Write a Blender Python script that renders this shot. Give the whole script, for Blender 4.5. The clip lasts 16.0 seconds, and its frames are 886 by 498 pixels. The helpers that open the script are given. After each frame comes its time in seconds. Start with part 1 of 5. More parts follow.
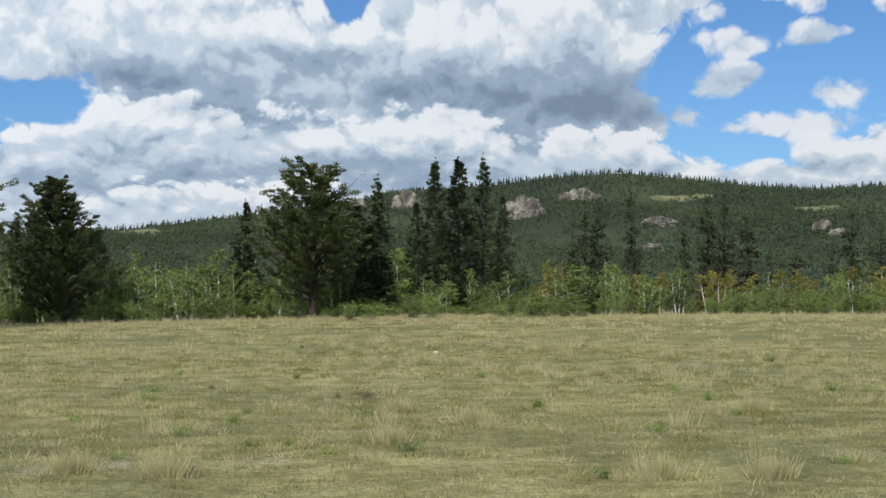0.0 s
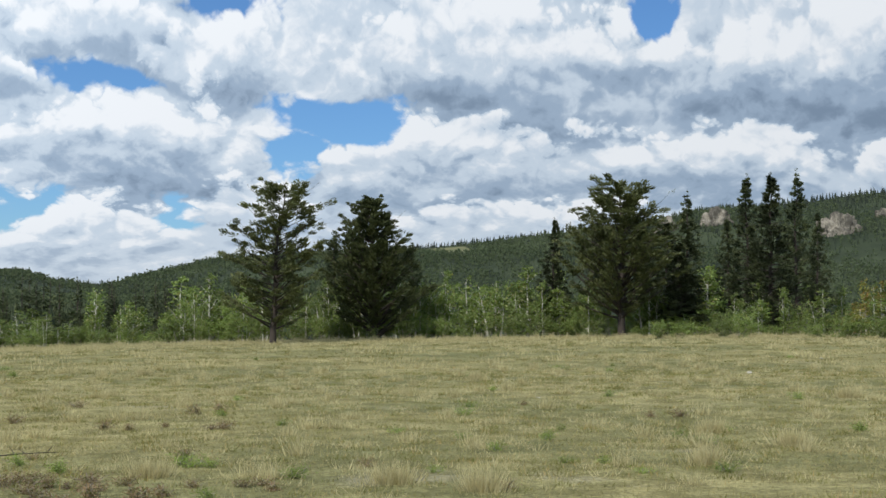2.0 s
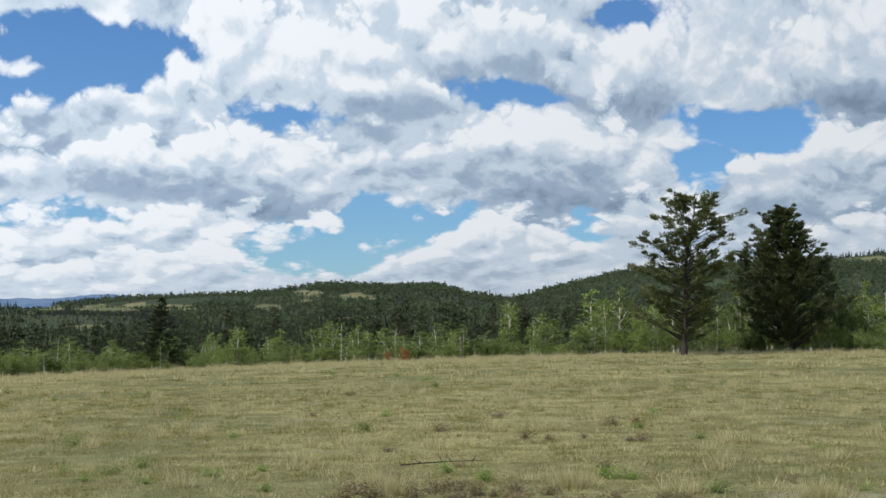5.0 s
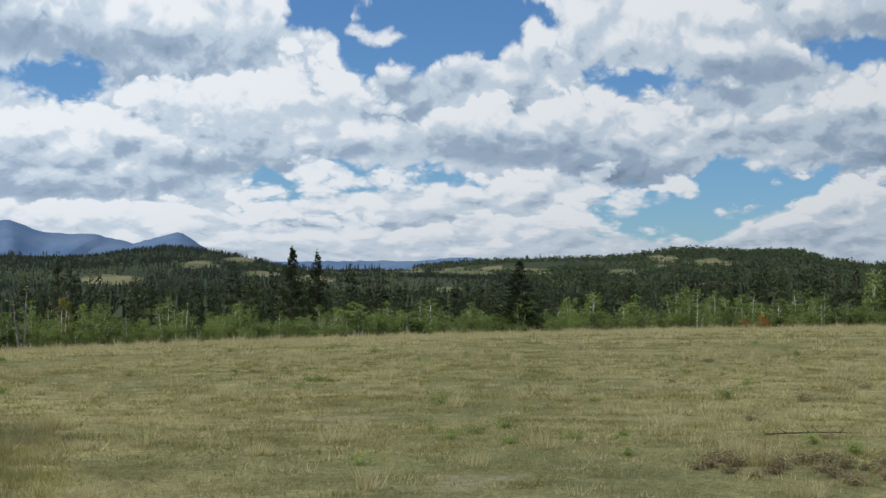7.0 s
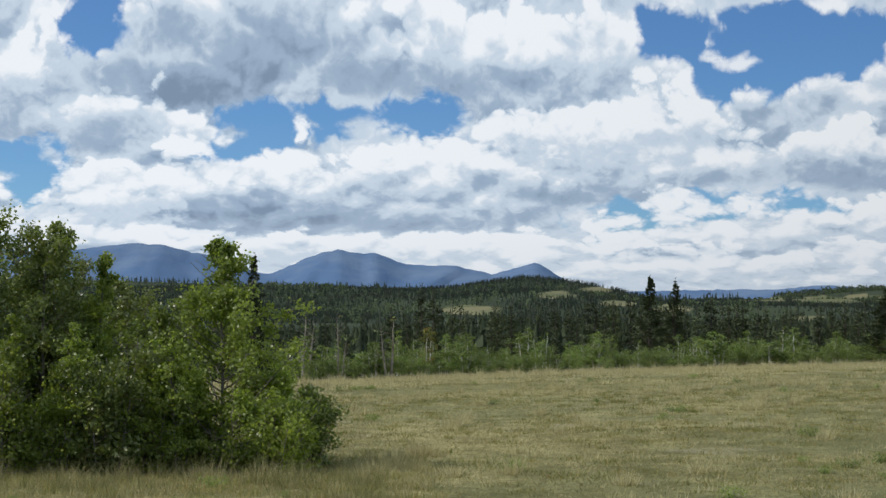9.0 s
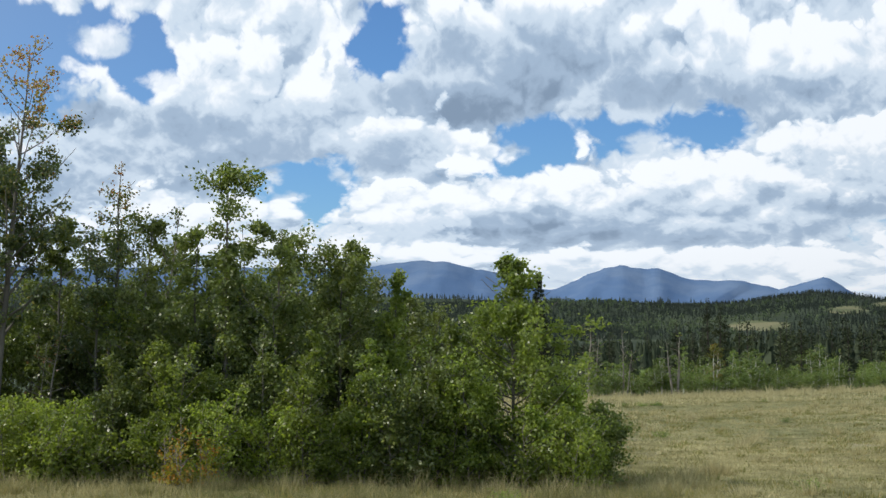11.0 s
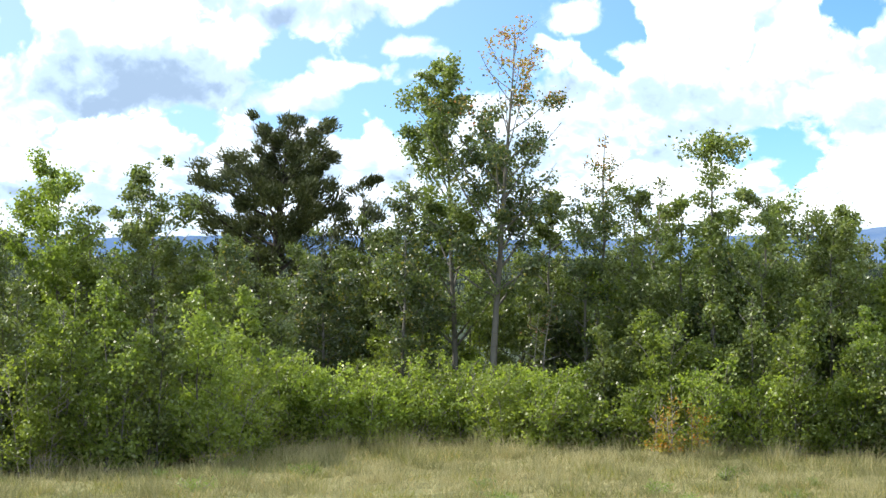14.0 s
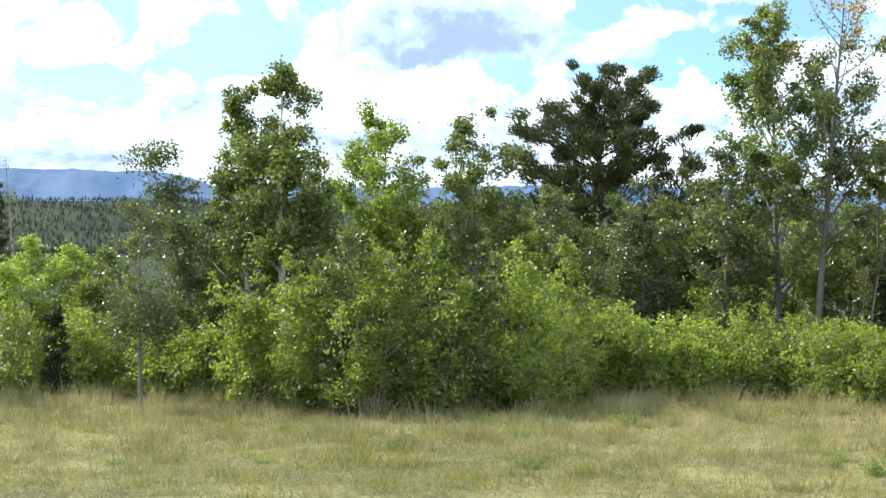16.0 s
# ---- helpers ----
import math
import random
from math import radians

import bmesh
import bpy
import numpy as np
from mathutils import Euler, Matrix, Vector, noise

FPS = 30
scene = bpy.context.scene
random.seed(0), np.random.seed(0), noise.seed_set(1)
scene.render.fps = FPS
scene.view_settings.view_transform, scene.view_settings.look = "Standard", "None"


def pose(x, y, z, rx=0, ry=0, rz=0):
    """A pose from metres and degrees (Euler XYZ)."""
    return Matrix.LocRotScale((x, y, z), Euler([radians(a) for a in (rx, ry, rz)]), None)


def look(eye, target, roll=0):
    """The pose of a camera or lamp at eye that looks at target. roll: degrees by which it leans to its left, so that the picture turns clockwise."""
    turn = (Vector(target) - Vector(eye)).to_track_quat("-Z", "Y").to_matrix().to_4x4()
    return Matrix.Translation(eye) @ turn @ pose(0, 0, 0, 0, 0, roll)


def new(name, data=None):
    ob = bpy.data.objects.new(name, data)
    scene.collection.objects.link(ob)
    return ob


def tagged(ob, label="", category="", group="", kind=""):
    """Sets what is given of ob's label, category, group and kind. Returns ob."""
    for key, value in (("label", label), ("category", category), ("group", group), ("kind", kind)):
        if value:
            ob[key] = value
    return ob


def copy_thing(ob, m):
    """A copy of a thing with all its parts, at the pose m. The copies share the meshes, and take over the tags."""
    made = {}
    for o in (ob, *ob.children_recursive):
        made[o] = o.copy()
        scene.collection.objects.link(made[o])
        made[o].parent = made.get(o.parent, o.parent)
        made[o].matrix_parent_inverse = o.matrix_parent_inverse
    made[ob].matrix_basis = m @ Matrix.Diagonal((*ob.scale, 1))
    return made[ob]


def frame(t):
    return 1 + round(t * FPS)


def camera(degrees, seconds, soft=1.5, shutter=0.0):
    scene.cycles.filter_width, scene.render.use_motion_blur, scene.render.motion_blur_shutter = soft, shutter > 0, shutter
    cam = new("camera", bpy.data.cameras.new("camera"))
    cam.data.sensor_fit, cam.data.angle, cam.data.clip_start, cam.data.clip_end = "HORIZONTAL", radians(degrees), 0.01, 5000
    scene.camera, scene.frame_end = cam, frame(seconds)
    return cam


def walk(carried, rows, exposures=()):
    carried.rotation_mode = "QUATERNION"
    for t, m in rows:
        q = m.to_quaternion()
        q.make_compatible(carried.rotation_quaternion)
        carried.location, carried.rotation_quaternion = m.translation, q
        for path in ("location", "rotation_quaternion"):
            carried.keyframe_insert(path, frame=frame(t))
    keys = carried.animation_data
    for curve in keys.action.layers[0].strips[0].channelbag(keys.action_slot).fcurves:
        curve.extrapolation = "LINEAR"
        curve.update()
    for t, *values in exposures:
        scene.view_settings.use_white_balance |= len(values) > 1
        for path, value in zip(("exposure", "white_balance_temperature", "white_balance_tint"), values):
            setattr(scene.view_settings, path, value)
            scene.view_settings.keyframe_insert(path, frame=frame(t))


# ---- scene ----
# ---- camera: turned on the spot, held at arm's length ----
cam = camera(32.45, 16.0)
EYE, ARM = 1.6, 0.4
ROWS = [
    (0.0, 0.00, 1.40, 0.41),
    (0.5, 3.10, 1.66, 0.57),
    (1.0, 5.83, 1.64, 0.25),
    (1.5, 8.45, 1.79, 0.23),
    (2.0, 11.53, 2.11, 0.01),
    (2.5, 13.54, 2.03, -0.15),
    (3.0, 15.35, 2.18, -0.16),
    (3.5, 17.95, 2.34, -0.14),
    (4.0, 21.62, 2.46, -0.16),
    (4.2, 23.16, 2.45, -0.12),
    (6.3, 33.24, 1.91, -0.38),
    (6.5, 35.30, 1.55, -0.61),
    (7.0, 40.08, 1.20, -0.64),
    (7.5, 43.80, 1.45, -0.30),
    (8.0, 47.46, 1.84, -0.13),
    (8.5, 50.32, 2.08, -0.29),
    (9.0, 53.43, 2.20, -0.34),
    (9.5, 57.00, 2.16, -0.29),
    (9.7, 58.39, 2.16, -0.17),
    (11.8, 66.85, 2.52, 0.02),
    (12.0, 67.86, 2.33, 0.23),
    (12.5, 72.14, 2.21, 0.17),
    (13.0, 75.46, 1.46, 0.25),
    (13.5, 78.44, 1.45, 0.32),
    (14.0, 81.77, 1.62, 0.49),
    (14.5, 85.45, 1.59, 0.56),
    (15.0, 88.08, 1.47, 0.35),
    (15.5, 90.66, 0.88, 0.06),
    (16.0, 93.53, -0.21, -0.03),
]


def held(yaw, pitch, roll):
    a = radians(yaw)
    return pose(-ARM * math.sin(a), ARM * (math.cos(a) - 1), EYE, 90 + pitch, 0, yaw) @ pose(0, 0, 0, 0, 0, -roll)


walk(cam, [(t, held(yaw, pitch, roll)) for t, yaw, pitch, roll in ROWS],
     exposures=[(0.0, -0.14), (4.0, -0.18), (7.0, -0.50), (9.5, -0.46), (12.0, -0.02), (13.0, 0.40), (14.0, 0.70), (16.0, 0.83)])

# ---- world: sky with broken cumulus, and the sun ----
SUN_AZ, SUN_EL = 159.0, 44.0
# blue openings, loose small clouds and shaded bases: azimuth, elevation, half width, half height (and depth of shade), in degrees
# blue openings, loose small clouds and shaded bases: azimuth, elevation, half width, half height (and depth of shade), in degrees
GAPS_A = [
    (-13.4, 8.09, 5.53, 2.55), (-11.5, 5.58, 2.77, 1.06), (15.2, 6.87, 2.34, 0.85), (17.4, 5.48, 0.74, 0.74), (19.5, 11.19, 0.96, 0.47),
    (3.6, 10.77, 0.96, 0.85), (24.2, 8.33, 1.28, 0.34), (21.2, 3.55, 0.47, 0.32), (28.6, 3.76, 2.34, 0.7), (30.8, 2.39, 1.49, 0.6),
    (40.2, 9.72, 3.62, 1.32), (42.3, 8.63, 1.7, 0.74), (28.8, 3.64, 2.02, 0.96), (31.4, 2.46, 2.13, 0.55), (32.6, 7.52, 1.06, 0.34),
    (44.8, 10.09, 1.28, 0.81), (46.8, 3.29, 0.96, 0.38), (42.3, 3.91, 1.49, 0.3), (59.9, 6.7, 1.81, 0.89), (58.0, 7.26, 1.91, 0.38)]
GAPS_B = [
    (54.4, 7.2, 1.2, 0.5), (66.8, 10.2, 1.17, 0.81), (68.9, 4.92, 1.28, 0.81), (61.0, 6.05, 1.28, 0.32), (78.7, 10.44, 3.62, 1.06),
    (83.0, 7.65, 1.7, 1.91), (75.4, 9.49, 1.28, 1.49), (66.2, 10.99, 0.74, 0.85), (66.9, 9.85, 0.64, 0.64), (69.9, 5.12, 0.85, 0.6),
    (81.5, 8.87, 3.83, 1.7), (85.5, 6.76, 1.06, 0.85), (87.6, 8.6, 1.49, 0.85), (101.1, 7.92, 1.91, 1.91), (102.5, 6.66, 1.91, 0.96),
    (98.1, 9.84, 1.28, 0.96), (87.3, 7.1, 1.91, 0.96), (84.5, 7.81, 2.34, 1.06), (91.1, 6.27, 0.85, 0.47), (106.4, 5.8, 2.13, 0.53),
    (106.6, 8.24, 1.28, 1.06)]
LOOSE = [
    (-10.7, 8.7, 1.28, 0.34), (-9.7, 9.97, 0.85, 0.38), (-14.4, 9.06, 0.74, 0.32), (-14.6, 6.92, 0.85, 0.26), (-10.5, 7.37, 1.49, 0.47),
    (-11.7, 5.78, 1.49, 0.3), (-14.5, 5.94, 1.06, 0.23), (42.6, 9.03, 0.38, 0.13), (56.4, 6.76, 0.89, 0.38), (61.6, 6.39, 0.89, 0.43),
    (68.2, 5.29, 0.47, 0.15), (77.0, 10.28, 1.02, 0.55), (83.5, 9.15, 0.74, 0.28), (74.6, 8.94, 0.68, 0.28), (83.2, 7.99, 0.38, 0.17),
    (83.2, 10.98, 1.7, 0.85), (69.9, 4.69, 0.64, 0.21), (83.4, 9.11, 0.96, 0.3), (85.0, 8.33, 1.17, 0.38), (82.8, 7.97, 0.38, 0.17),
    (87.8, 7.25, 1.6, 0.6), (98.7, 9.93, 1.02, 0.38), (83.1, 9.1, 0.89, 0.28), (84.8, 8.27, 1.17, 0.43), (82.6, 7.98, 0.38, 0.17),
    (87.5, 7.31, 1.49, 0.6), (107.2, 7.81, 1.49, 0.85), (104.0, 8.62, 1.28, 0.38)]
SHADED_A = [
    (-2.5, 7.22, 5.96, 0.81, 0.75), (-6.3, 6.6, 3.4, 0.47, 0.8), (2.8, 4.62, 3.19, 0.43, 0.6), (6.4, 6.73, 3.19, 0.43, 0.5), (22.9, 9.5, 2.34, 0.81, 0.7),
    (28.7, 8.09, 3.19, 0.47, 0.65), (25.6, 5.48, 4.26, 0.64, 0.5), (21.8, 4.49, 2.98, 0.47, 0.65), (10.8, 7.6, 3.83, 0.68, 0.75), (8.7, 6.84, 2.55, 0.38, 0.7),
    (8.7, 4.53, 4.68, 0.38, 0.55), (20.1, 8.3, 2.13, 0.53, 0.4), (5.5, 8.66, 2.55, 0.47, 0.5), (24.5, 3.16, 2.13, 0.26, 0.3), (41.4, 6.46, 1.7, 0.38, 0.55),
    (38.2, 4.83, 4.26, 0.47, 0.6), (33.5, 4.31, 3.4, 0.43, 0.7), (45.6, 6.34, 1.7, 0.26, 0.45)]
SHADED_B = [
    (49.2, 4.47, 3.19, 0.38, 0.6), (50.0, 6.19, 1.28, 0.32, 0.4), (37.1, 2.78, 4.26, 0.21, 0.3), (43.4, 2.06, 6.38, 0.21, 0.3), (60.6, 9.92, 4.26, 1.17, 0.88),
    (63.1, 8.19, 2.55, 0.64, 0.85), (66.2, 6.54, 2.55, 0.43, 0.85), (54.2, 8.57, 3.4, 0.6, 0.75), (61.6, 3.58, 5.32, 0.55, 0.8), (48.9, 4.47, 3.83, 0.38, 0.5),
    (56.3, 4.28, 2.13, 0.43, 0.4), (71.4, 7.12, 3.83, 0.96, 0.6), (67.5, 6.28, 2.55, 0.38, 0.65), (65.4, 3.51, 3.19, 0.32, 0.4), (77.5, 7.69, 1.28, 0.85, 0.4),
    (92.8, 7.95, 3.19, 0.81, 0.9), (93.7, 6.33, 1.28, 0.21, 0.45), (87.1, 10.34, 3.19, 0.47, 0.4), (109.0, 6.54, 1.28, 0.43, 0.3)]
# cumulus: azimuth, elevation of the flat base, half width, height, darkness of the base
HEAPS_A = [
    (-13.3, 3.6, 4.3, 2.0, 0.2), (-6.3, 4.2, 3.2, 1.7, 0.25), (-3.1, 6.2, 7.0, 5.3, 0.91), (1.8, 4.0, 5.5, 2.6, 0.65), (8.1, 2.6, 5.3, 1.3, 0.15),
    (10.2, 6.4, 7.0, 5.5, 0.78), (11.2, 3.8, 7.0, 3.1, 0.65), (18.5, 2.8, 2.6, 2.1, 0.25), (19.6, 7.6, 2.8, 3.0, 0.52), (23.7, 3.9, 7.0, 3.7, 0.78)]
HEAPS_B = [
    (24.1, 1.5, 3.4, 2.7, 0.35), (25.2, 8.8, 4.7, 2.8, 0.6), (28.3, 7.8, 3.2, 1.3, 0.5), (32.8, 7.5, 6.4, 4.1, 0.35), (33.9, 1.5, 3.4, 1.3, 0.15),
    (34.0, 1.3, 3.0, 1.5, 0.15), (34.4, 2.6, 5.5, 1.5, 0.1), (34.4, 4.1, 6.4, 3.2, 0.5), (38.2, 2.3, 7.4, 1.8, 0.15), (38.2, 1.5, 2.6, 1.1, 0.1),
    (39.3, 6.5, 5.1, 3.3, 0.45), (42.6, 2.1, 5.3, 1.7, 0.15), (44.9, 2.9, 2.3, 1.4, 0.1), (45.5, 0.8, 7.4, 1.5, 0.15), (46.8, 4.0, 6.0, 4.0, 0.45),
    (48.6, 5.9, 4.3, 1.9, 0.4), (49.1, 7.9, 4.0, 3.0, 0.35), (51.7, 7.7, 5.5, 4.0, 0.55), (53.4, 3.2, 4.7, 3.4, 0.5), (54.2, 1.4, 10.6, 1.5, 0.1)]
HEAPS_C = [
    (60.5, 3.1, 4.9, 3.2, 0.55), (61.6, 7.1, 6.0, 5.7, 0.90), (65.0, 5.6, 4.3, 1.9, 0.60), (65.4, 2.9, 5.3, 2.4, 0.50), (66.0, 5.8, 3.8, 1.9, 0.60),
    (66.5, 2.0, 8.5, 1.1, 0.32), (66.6, 2.2, 4.7, 1.9, 0.42), (70.5, 10.1, 3.8, 2.6, 0.32), (70.9, 8.3, 2.6, 1.7, 0.32), (72.6, 5.5, 4.7, 4.7, 0.50),
    (73.8, 2.3, 4.3, 2.6, 0.32), (77.5, 7.5, 1.9, 2.3, 0.32), (83.6, 10.0, 1.5, 1.8, 0.32), (84.4, 4.5, 4.3, 1.9, 0.27), (88.0, 6.7, 2.3, 1.9, 0.27),
    (92.1, 6.7, 5.5, 4.7, 0.60), (93.1, 3.8, 4.9, 3.0, 0.32), (96.4, 3.8, 6.4, 1.9, 0.32), (101.0, 2.1, 5.3, 1.9, 0.32), (107.2, 7.0, 2.8, 2.3, 0.27),
    (107.8, 2.9, 6.4, 1.7, 0.37), (108.2, 5.1, 3.8, 2.8, 0.32)]


class Nodes:
    """Short hand for node trees."""

    def __init__(self, tree):
        self.tree = tree
        tree.nodes.clear()

    def add(self, kind, **given):
        n = self.tree.nodes.new(kind)
        for key, value in given.items():
            setattr(n, key, value)
        return n

    def put(self, socket, value):
        if isinstance(value, bpy.types.NodeSocket):
            self.tree.links.new(value, socket)
        elif value is not None:
            socket.default_value = value

    def math(self, op, a, b=None, c=None, clamp=False):
        n = self.add("ShaderNodeMath", operation=op, use_clamp=clamp)
        for s, v in zip(n.inputs, (a, b, c)):
            self.put(s, v)
        return n.outputs[0]

    def vec(self, op, a, b=None, c=None, out=0):
        n = self.add("ShaderNodeVectorMath", operation=op)
        for s, v in zip(n.inputs, (a, b, c)):
            self.put(s, v)
        return n.outputs[out]

    def noise(self, vector, scale, detail=6.0, rough=0.55, out="Fac", distort=0.0, lac=2.0):
        n = self.add("ShaderNodeTexNoise")
        self.put(n.inputs["Vector"], vector)
        for key, v in (("Scale", scale), ("Detail", detail), ("Roughness", rough), ("Distortion", distort), ("Lacunarity", lac)):
            self.put(n.inputs[key], v)
        return n.outputs[out]

    def span(self, x, lo, hi, to0=0.0, to1=1.0):
        n = self.add("ShaderNodeMapRange", interpolation_type="SMOOTHSTEP")
        for s, v in zip(n.inputs, (x, lo, hi, to0, to1)):
            self.put(s, v)
        return n.outputs[0]

    def mix(self, fac, a, b, blend="MIX"):
        n = self.add("ShaderNodeMix", data_type="RGBA", blend_type=blend)
        self.put(n.inputs[0], fac)
        for s, v in ((n.inputs[6], a), (n.inputs[7], b)):
            self.put(s, (*v, 1) if isinstance(v, tuple) and len(v) == 3 else v)
        return n.outputs[2]

    def xyz(self, x, y, z=0.0):
        n = self.add("ShaderNodeCombineXYZ")
        for s, v in zip(n.inputs, (x, y, z)):
            self.put(s, v)
        return n.outputs[0]


world = bpy.data.worlds.new("sky")
scene.world = world
world.use_nodes = True
N = Nodes(world.node_tree)
way = N.add("ShaderNodeTexCoord").outputs["Generated"]
sep = N.add("ShaderNodeSeparateXYZ")
N.put(sep.inputs[0], way)
wx, wy, wz = sep.outputs
azim = N.math("MULTIPLY", N.math("ARCTAN2", N.math("MULTIPLY", wx, -1.0), wy), 180 / math.pi)
elev = N.math("MULTIPLY", N.math("ARCSINE", wz), 180 / math.pi)
flat = N.xyz(azim, elev)
# flatter and smaller forms towards the horizon
depth = N.math("MULTIPLY", N.math("LOGARITHM", N.math("ADD", N.math("MAXIMUM", elev, 0.0), 3.0), math.e), 7.0)
grain = N.xyz(N.math("MULTIPLY", azim, 0.60), depth, 0.3)


def bent(amount, scale, detail, seed):
    c = N.noise(N.vec("ADD", grain, (seed, 0.7 * seed, seed)), scale, detail, 0.55, "Color")
    return N.vec("MULTIPLY", N.vec("SUBTRACT", c, (0.5, 0.5, 0.5)), (amount * 1.6, amount, 0))


plan = N.vec("ADD", flat, N.vec("ADD", bent(1.5, 0.45, 2.0, 3.0), bent(0.75, 1.5, 6.0, 11.0)))
soft_plan = N.vec("ADD", flat, N.vec("ADD", bent(1.3, 0.5, 2.0, 23.0), bent(0.6, 1.6, 5.0, 31.0)))


def nearest(blobs, where):
    """Degrees to the nearest of a set of ellipses, less than nothing within."""
    least = None
    for a, e, w, h, *_ in blobs:
        d = N.vec("LENGTH", N.vec("MULTIPLY_ADD", where, (1 / w, 1 / h, 0), (-a / w, -e / h, 0)), out=1)
        d = N.math("MULTIPLY_ADD", d, h, -h)
        least = d if least is None else N.math("MINIMUM", least, d)
    return least


def heaped(where):
    """The height of a heaped cloud's face: rounded swellings with creases between them, at five sizes."""
    total = None
    for k, (size, part_of) in enumerate(((0.55, 0.46), (1.2, 0.27), (2.6, 0.15), (5.4, 0.065), (11.0, 0.03))):
        v = N.noise(N.vec("ADD", where, (7.3 * k, 2.9 * k, 1.7 * k)), size, 0.0)
        v = N.math("MULTIPLY", N.math("ABSOLUTE", N.math("MULTIPLY_ADD", v, 2.0, -1.0)), 2.0 * part_of)
        total = v if total is None else N.math("ADD", total, v)
    return total


curl = N.vec("ADD", grain, bent(0.35, 1.1, 3.0, 17.0))
face = heaped(curl)
face_up = heaped(N.vec("ADD", curl, (0.14, 0.36, 0.0)))
fine = N.noise(curl, 1.5, 8.0, 0.58)
broad = N.noise(N.vec("ADD", grain, (5.0, 9.0, 2.0)), 0.30, 4.0, 0.5)
gap = nearest(GAPS_A + GAPS_B, plan)
above = N.math("SUBTRACT", N.noise(grain, 0.16, 6.0, 0.55), 0.42)
beyond = N.span(elev, 11.5, 16.0)
behind = N.span(N.math("ABSOLUTE", N.math("SUBTRACT", azim, 46.0)), 68.0, 80.0)
free = N.math("MAXIMUM", beyond, behind)
gap = N.math("ADD", N.math("MULTIPLY", gap, N.math("SUBTRACT", 1.0, free)), N.math("MULTIPLY", N.math("MULTIPLY", above, 5.0), free))
bulge = N.math("ADD", N.math("MULTIPLY", N.math("SUBTRACT", face, 0.38), 1.0), N.math("MULTIPLY", N.math("SUBTRACT", fine, 0.5), 0.42))
cover = N.span(N.math("MULTIPLY_ADD", bulge, 1.1, gap), -0.04, 0.34)
loose = N.math("MULTIPLY_ADD", bulge, -0.7, nearest(LOOSE, plan))
cover = N.math("MAXIMUM", cover, N.math("MULTIPLY", N.span(loose, 0.14, -0.22), 0.92))
shade = None
for a, e, w, h, dark in SHADED_A + SHADED_B:
    r = N.vec("LENGTH", N.vec("MULTIPLY_ADD", soft_plan, (0.72 / w, 0.62 / h, 0), (-0.72 * a / w, -0.62 * e / h, 0)), out=1)
    own = N.span(r, 1.25, 0.15, 0.0, dark)
    shade = own if shade is None else N.math("MAXIMUM", shade, own)
lit = N.math("ADD", 0.66, N.math("MULTIPLY", N.math("SUBTRACT", broad, 0.5), 0.8))
# each heap: bright rounded top, greyer flat base
for a, e, w, h, dark in sorted(HEAPS_A + HEAPS_B + HEAPS_C, key=lambda c: -c[1]):
    s = N.add("ShaderNodeSeparateXYZ")
    N.put(s.inputs[0], N.vec("MULTIPLY_ADD", soft_plan, (1 / w, 1 / h, 0), (-a / w, -e / h, 0)))
    y = s.outputs[1]
    r = N.vec("LENGTH", N.xyz(s.outputs[0], N.math("MAXIMUM", y, N.math("MULTIPLY", y, -3.0))), out=1)
    inside = N.span(N.math("MULTIPLY_ADD", bulge, 0.75, N.math("MULTIPLY", r, -1.0)), -1.06, N.span(y, 0.0, 0.5, -0.5, -0.88))
    own = N.span(N.math("MULTIPLY_ADD", N.math("SUBTRACT", fine, 0.5), 0.6, y), -0.1, 0.8 + 0.2 * dark, 0.60 - 0.30 * dark, 0.93)
    lit = N.math("MULTIPLY_ADD", inside, N.math("SUBTRACT", own, lit), lit)
lit = N.math("SUBTRACT", lit, N.math("MULTIPLY", shade, 0.40))
relief = N.math("SUBTRACT", face, face_up)
lit = N.math("ADD", lit, N.math("MULTIPLY", relief, N.span(shade, 0.0, 0.8, 0.62, 0.42)))
lit = N.math("ADD", lit, N.math("MULTIPLY", N.math("SUBTRACT", fine, 0.5), 0.20))
lit = N.math("ADD", lit, N.math("MULTIPLY", N.span(gap, 0.7, 0.0), 0.12))
ramp = N.add("ShaderNodeValToRGB")
ramp.color_ramp.interpolation = "EASE"
for q, (at, c) in enumerate(((0.0, (0.25, 0.345, 0.48)), (0.30, (0.40, 0.525, 0.69)), (0.60, (0.68, 0.80, 0.935)), (0.93, (1.02, 1.07, 1.13)))):
    e = ramp.color_ramp.elements[q] if q < 2 else ramp.color_ramp.elements.new(at)
    e.position, e.color = at, (*c, 1)
sun_way = (-math.sin(radians(SUN_AZ)) * math.cos(radians(SUN_EL)), math.cos(radians(SUN_AZ)) * math.cos(radians(SUN_EL)), math.sin(radians(SUN_EL)))
sunward = N.vec("DOT_PRODUCT", way, sun_way, out=1)
lit = N.math("SUBTRACT", lit, N.span(sunward, -0.05, 0.45, 0.0, 0.22))
N.put(ramp.inputs[0], lit)
cloud = N.mix(N.span(elev, 4.0, 0.5, 0.0, 0.3), ramp.outputs[0], (0.72, 0.79, 0.87))
sky = N.add("ShaderNodeTexSky", sky_type="NISHITA", sun_disc=False, sun_elevation=radians(SUN_EL), sun_rotation=radians(-SUN_AZ),
            altitude=1300.0, air_density=1.0, dust_density=0.4, ozone_density=2.5)
blue = N.mix(1.0, sky.outputs[0], (0.054, 0.080, 0.108), "MULTIPLY")
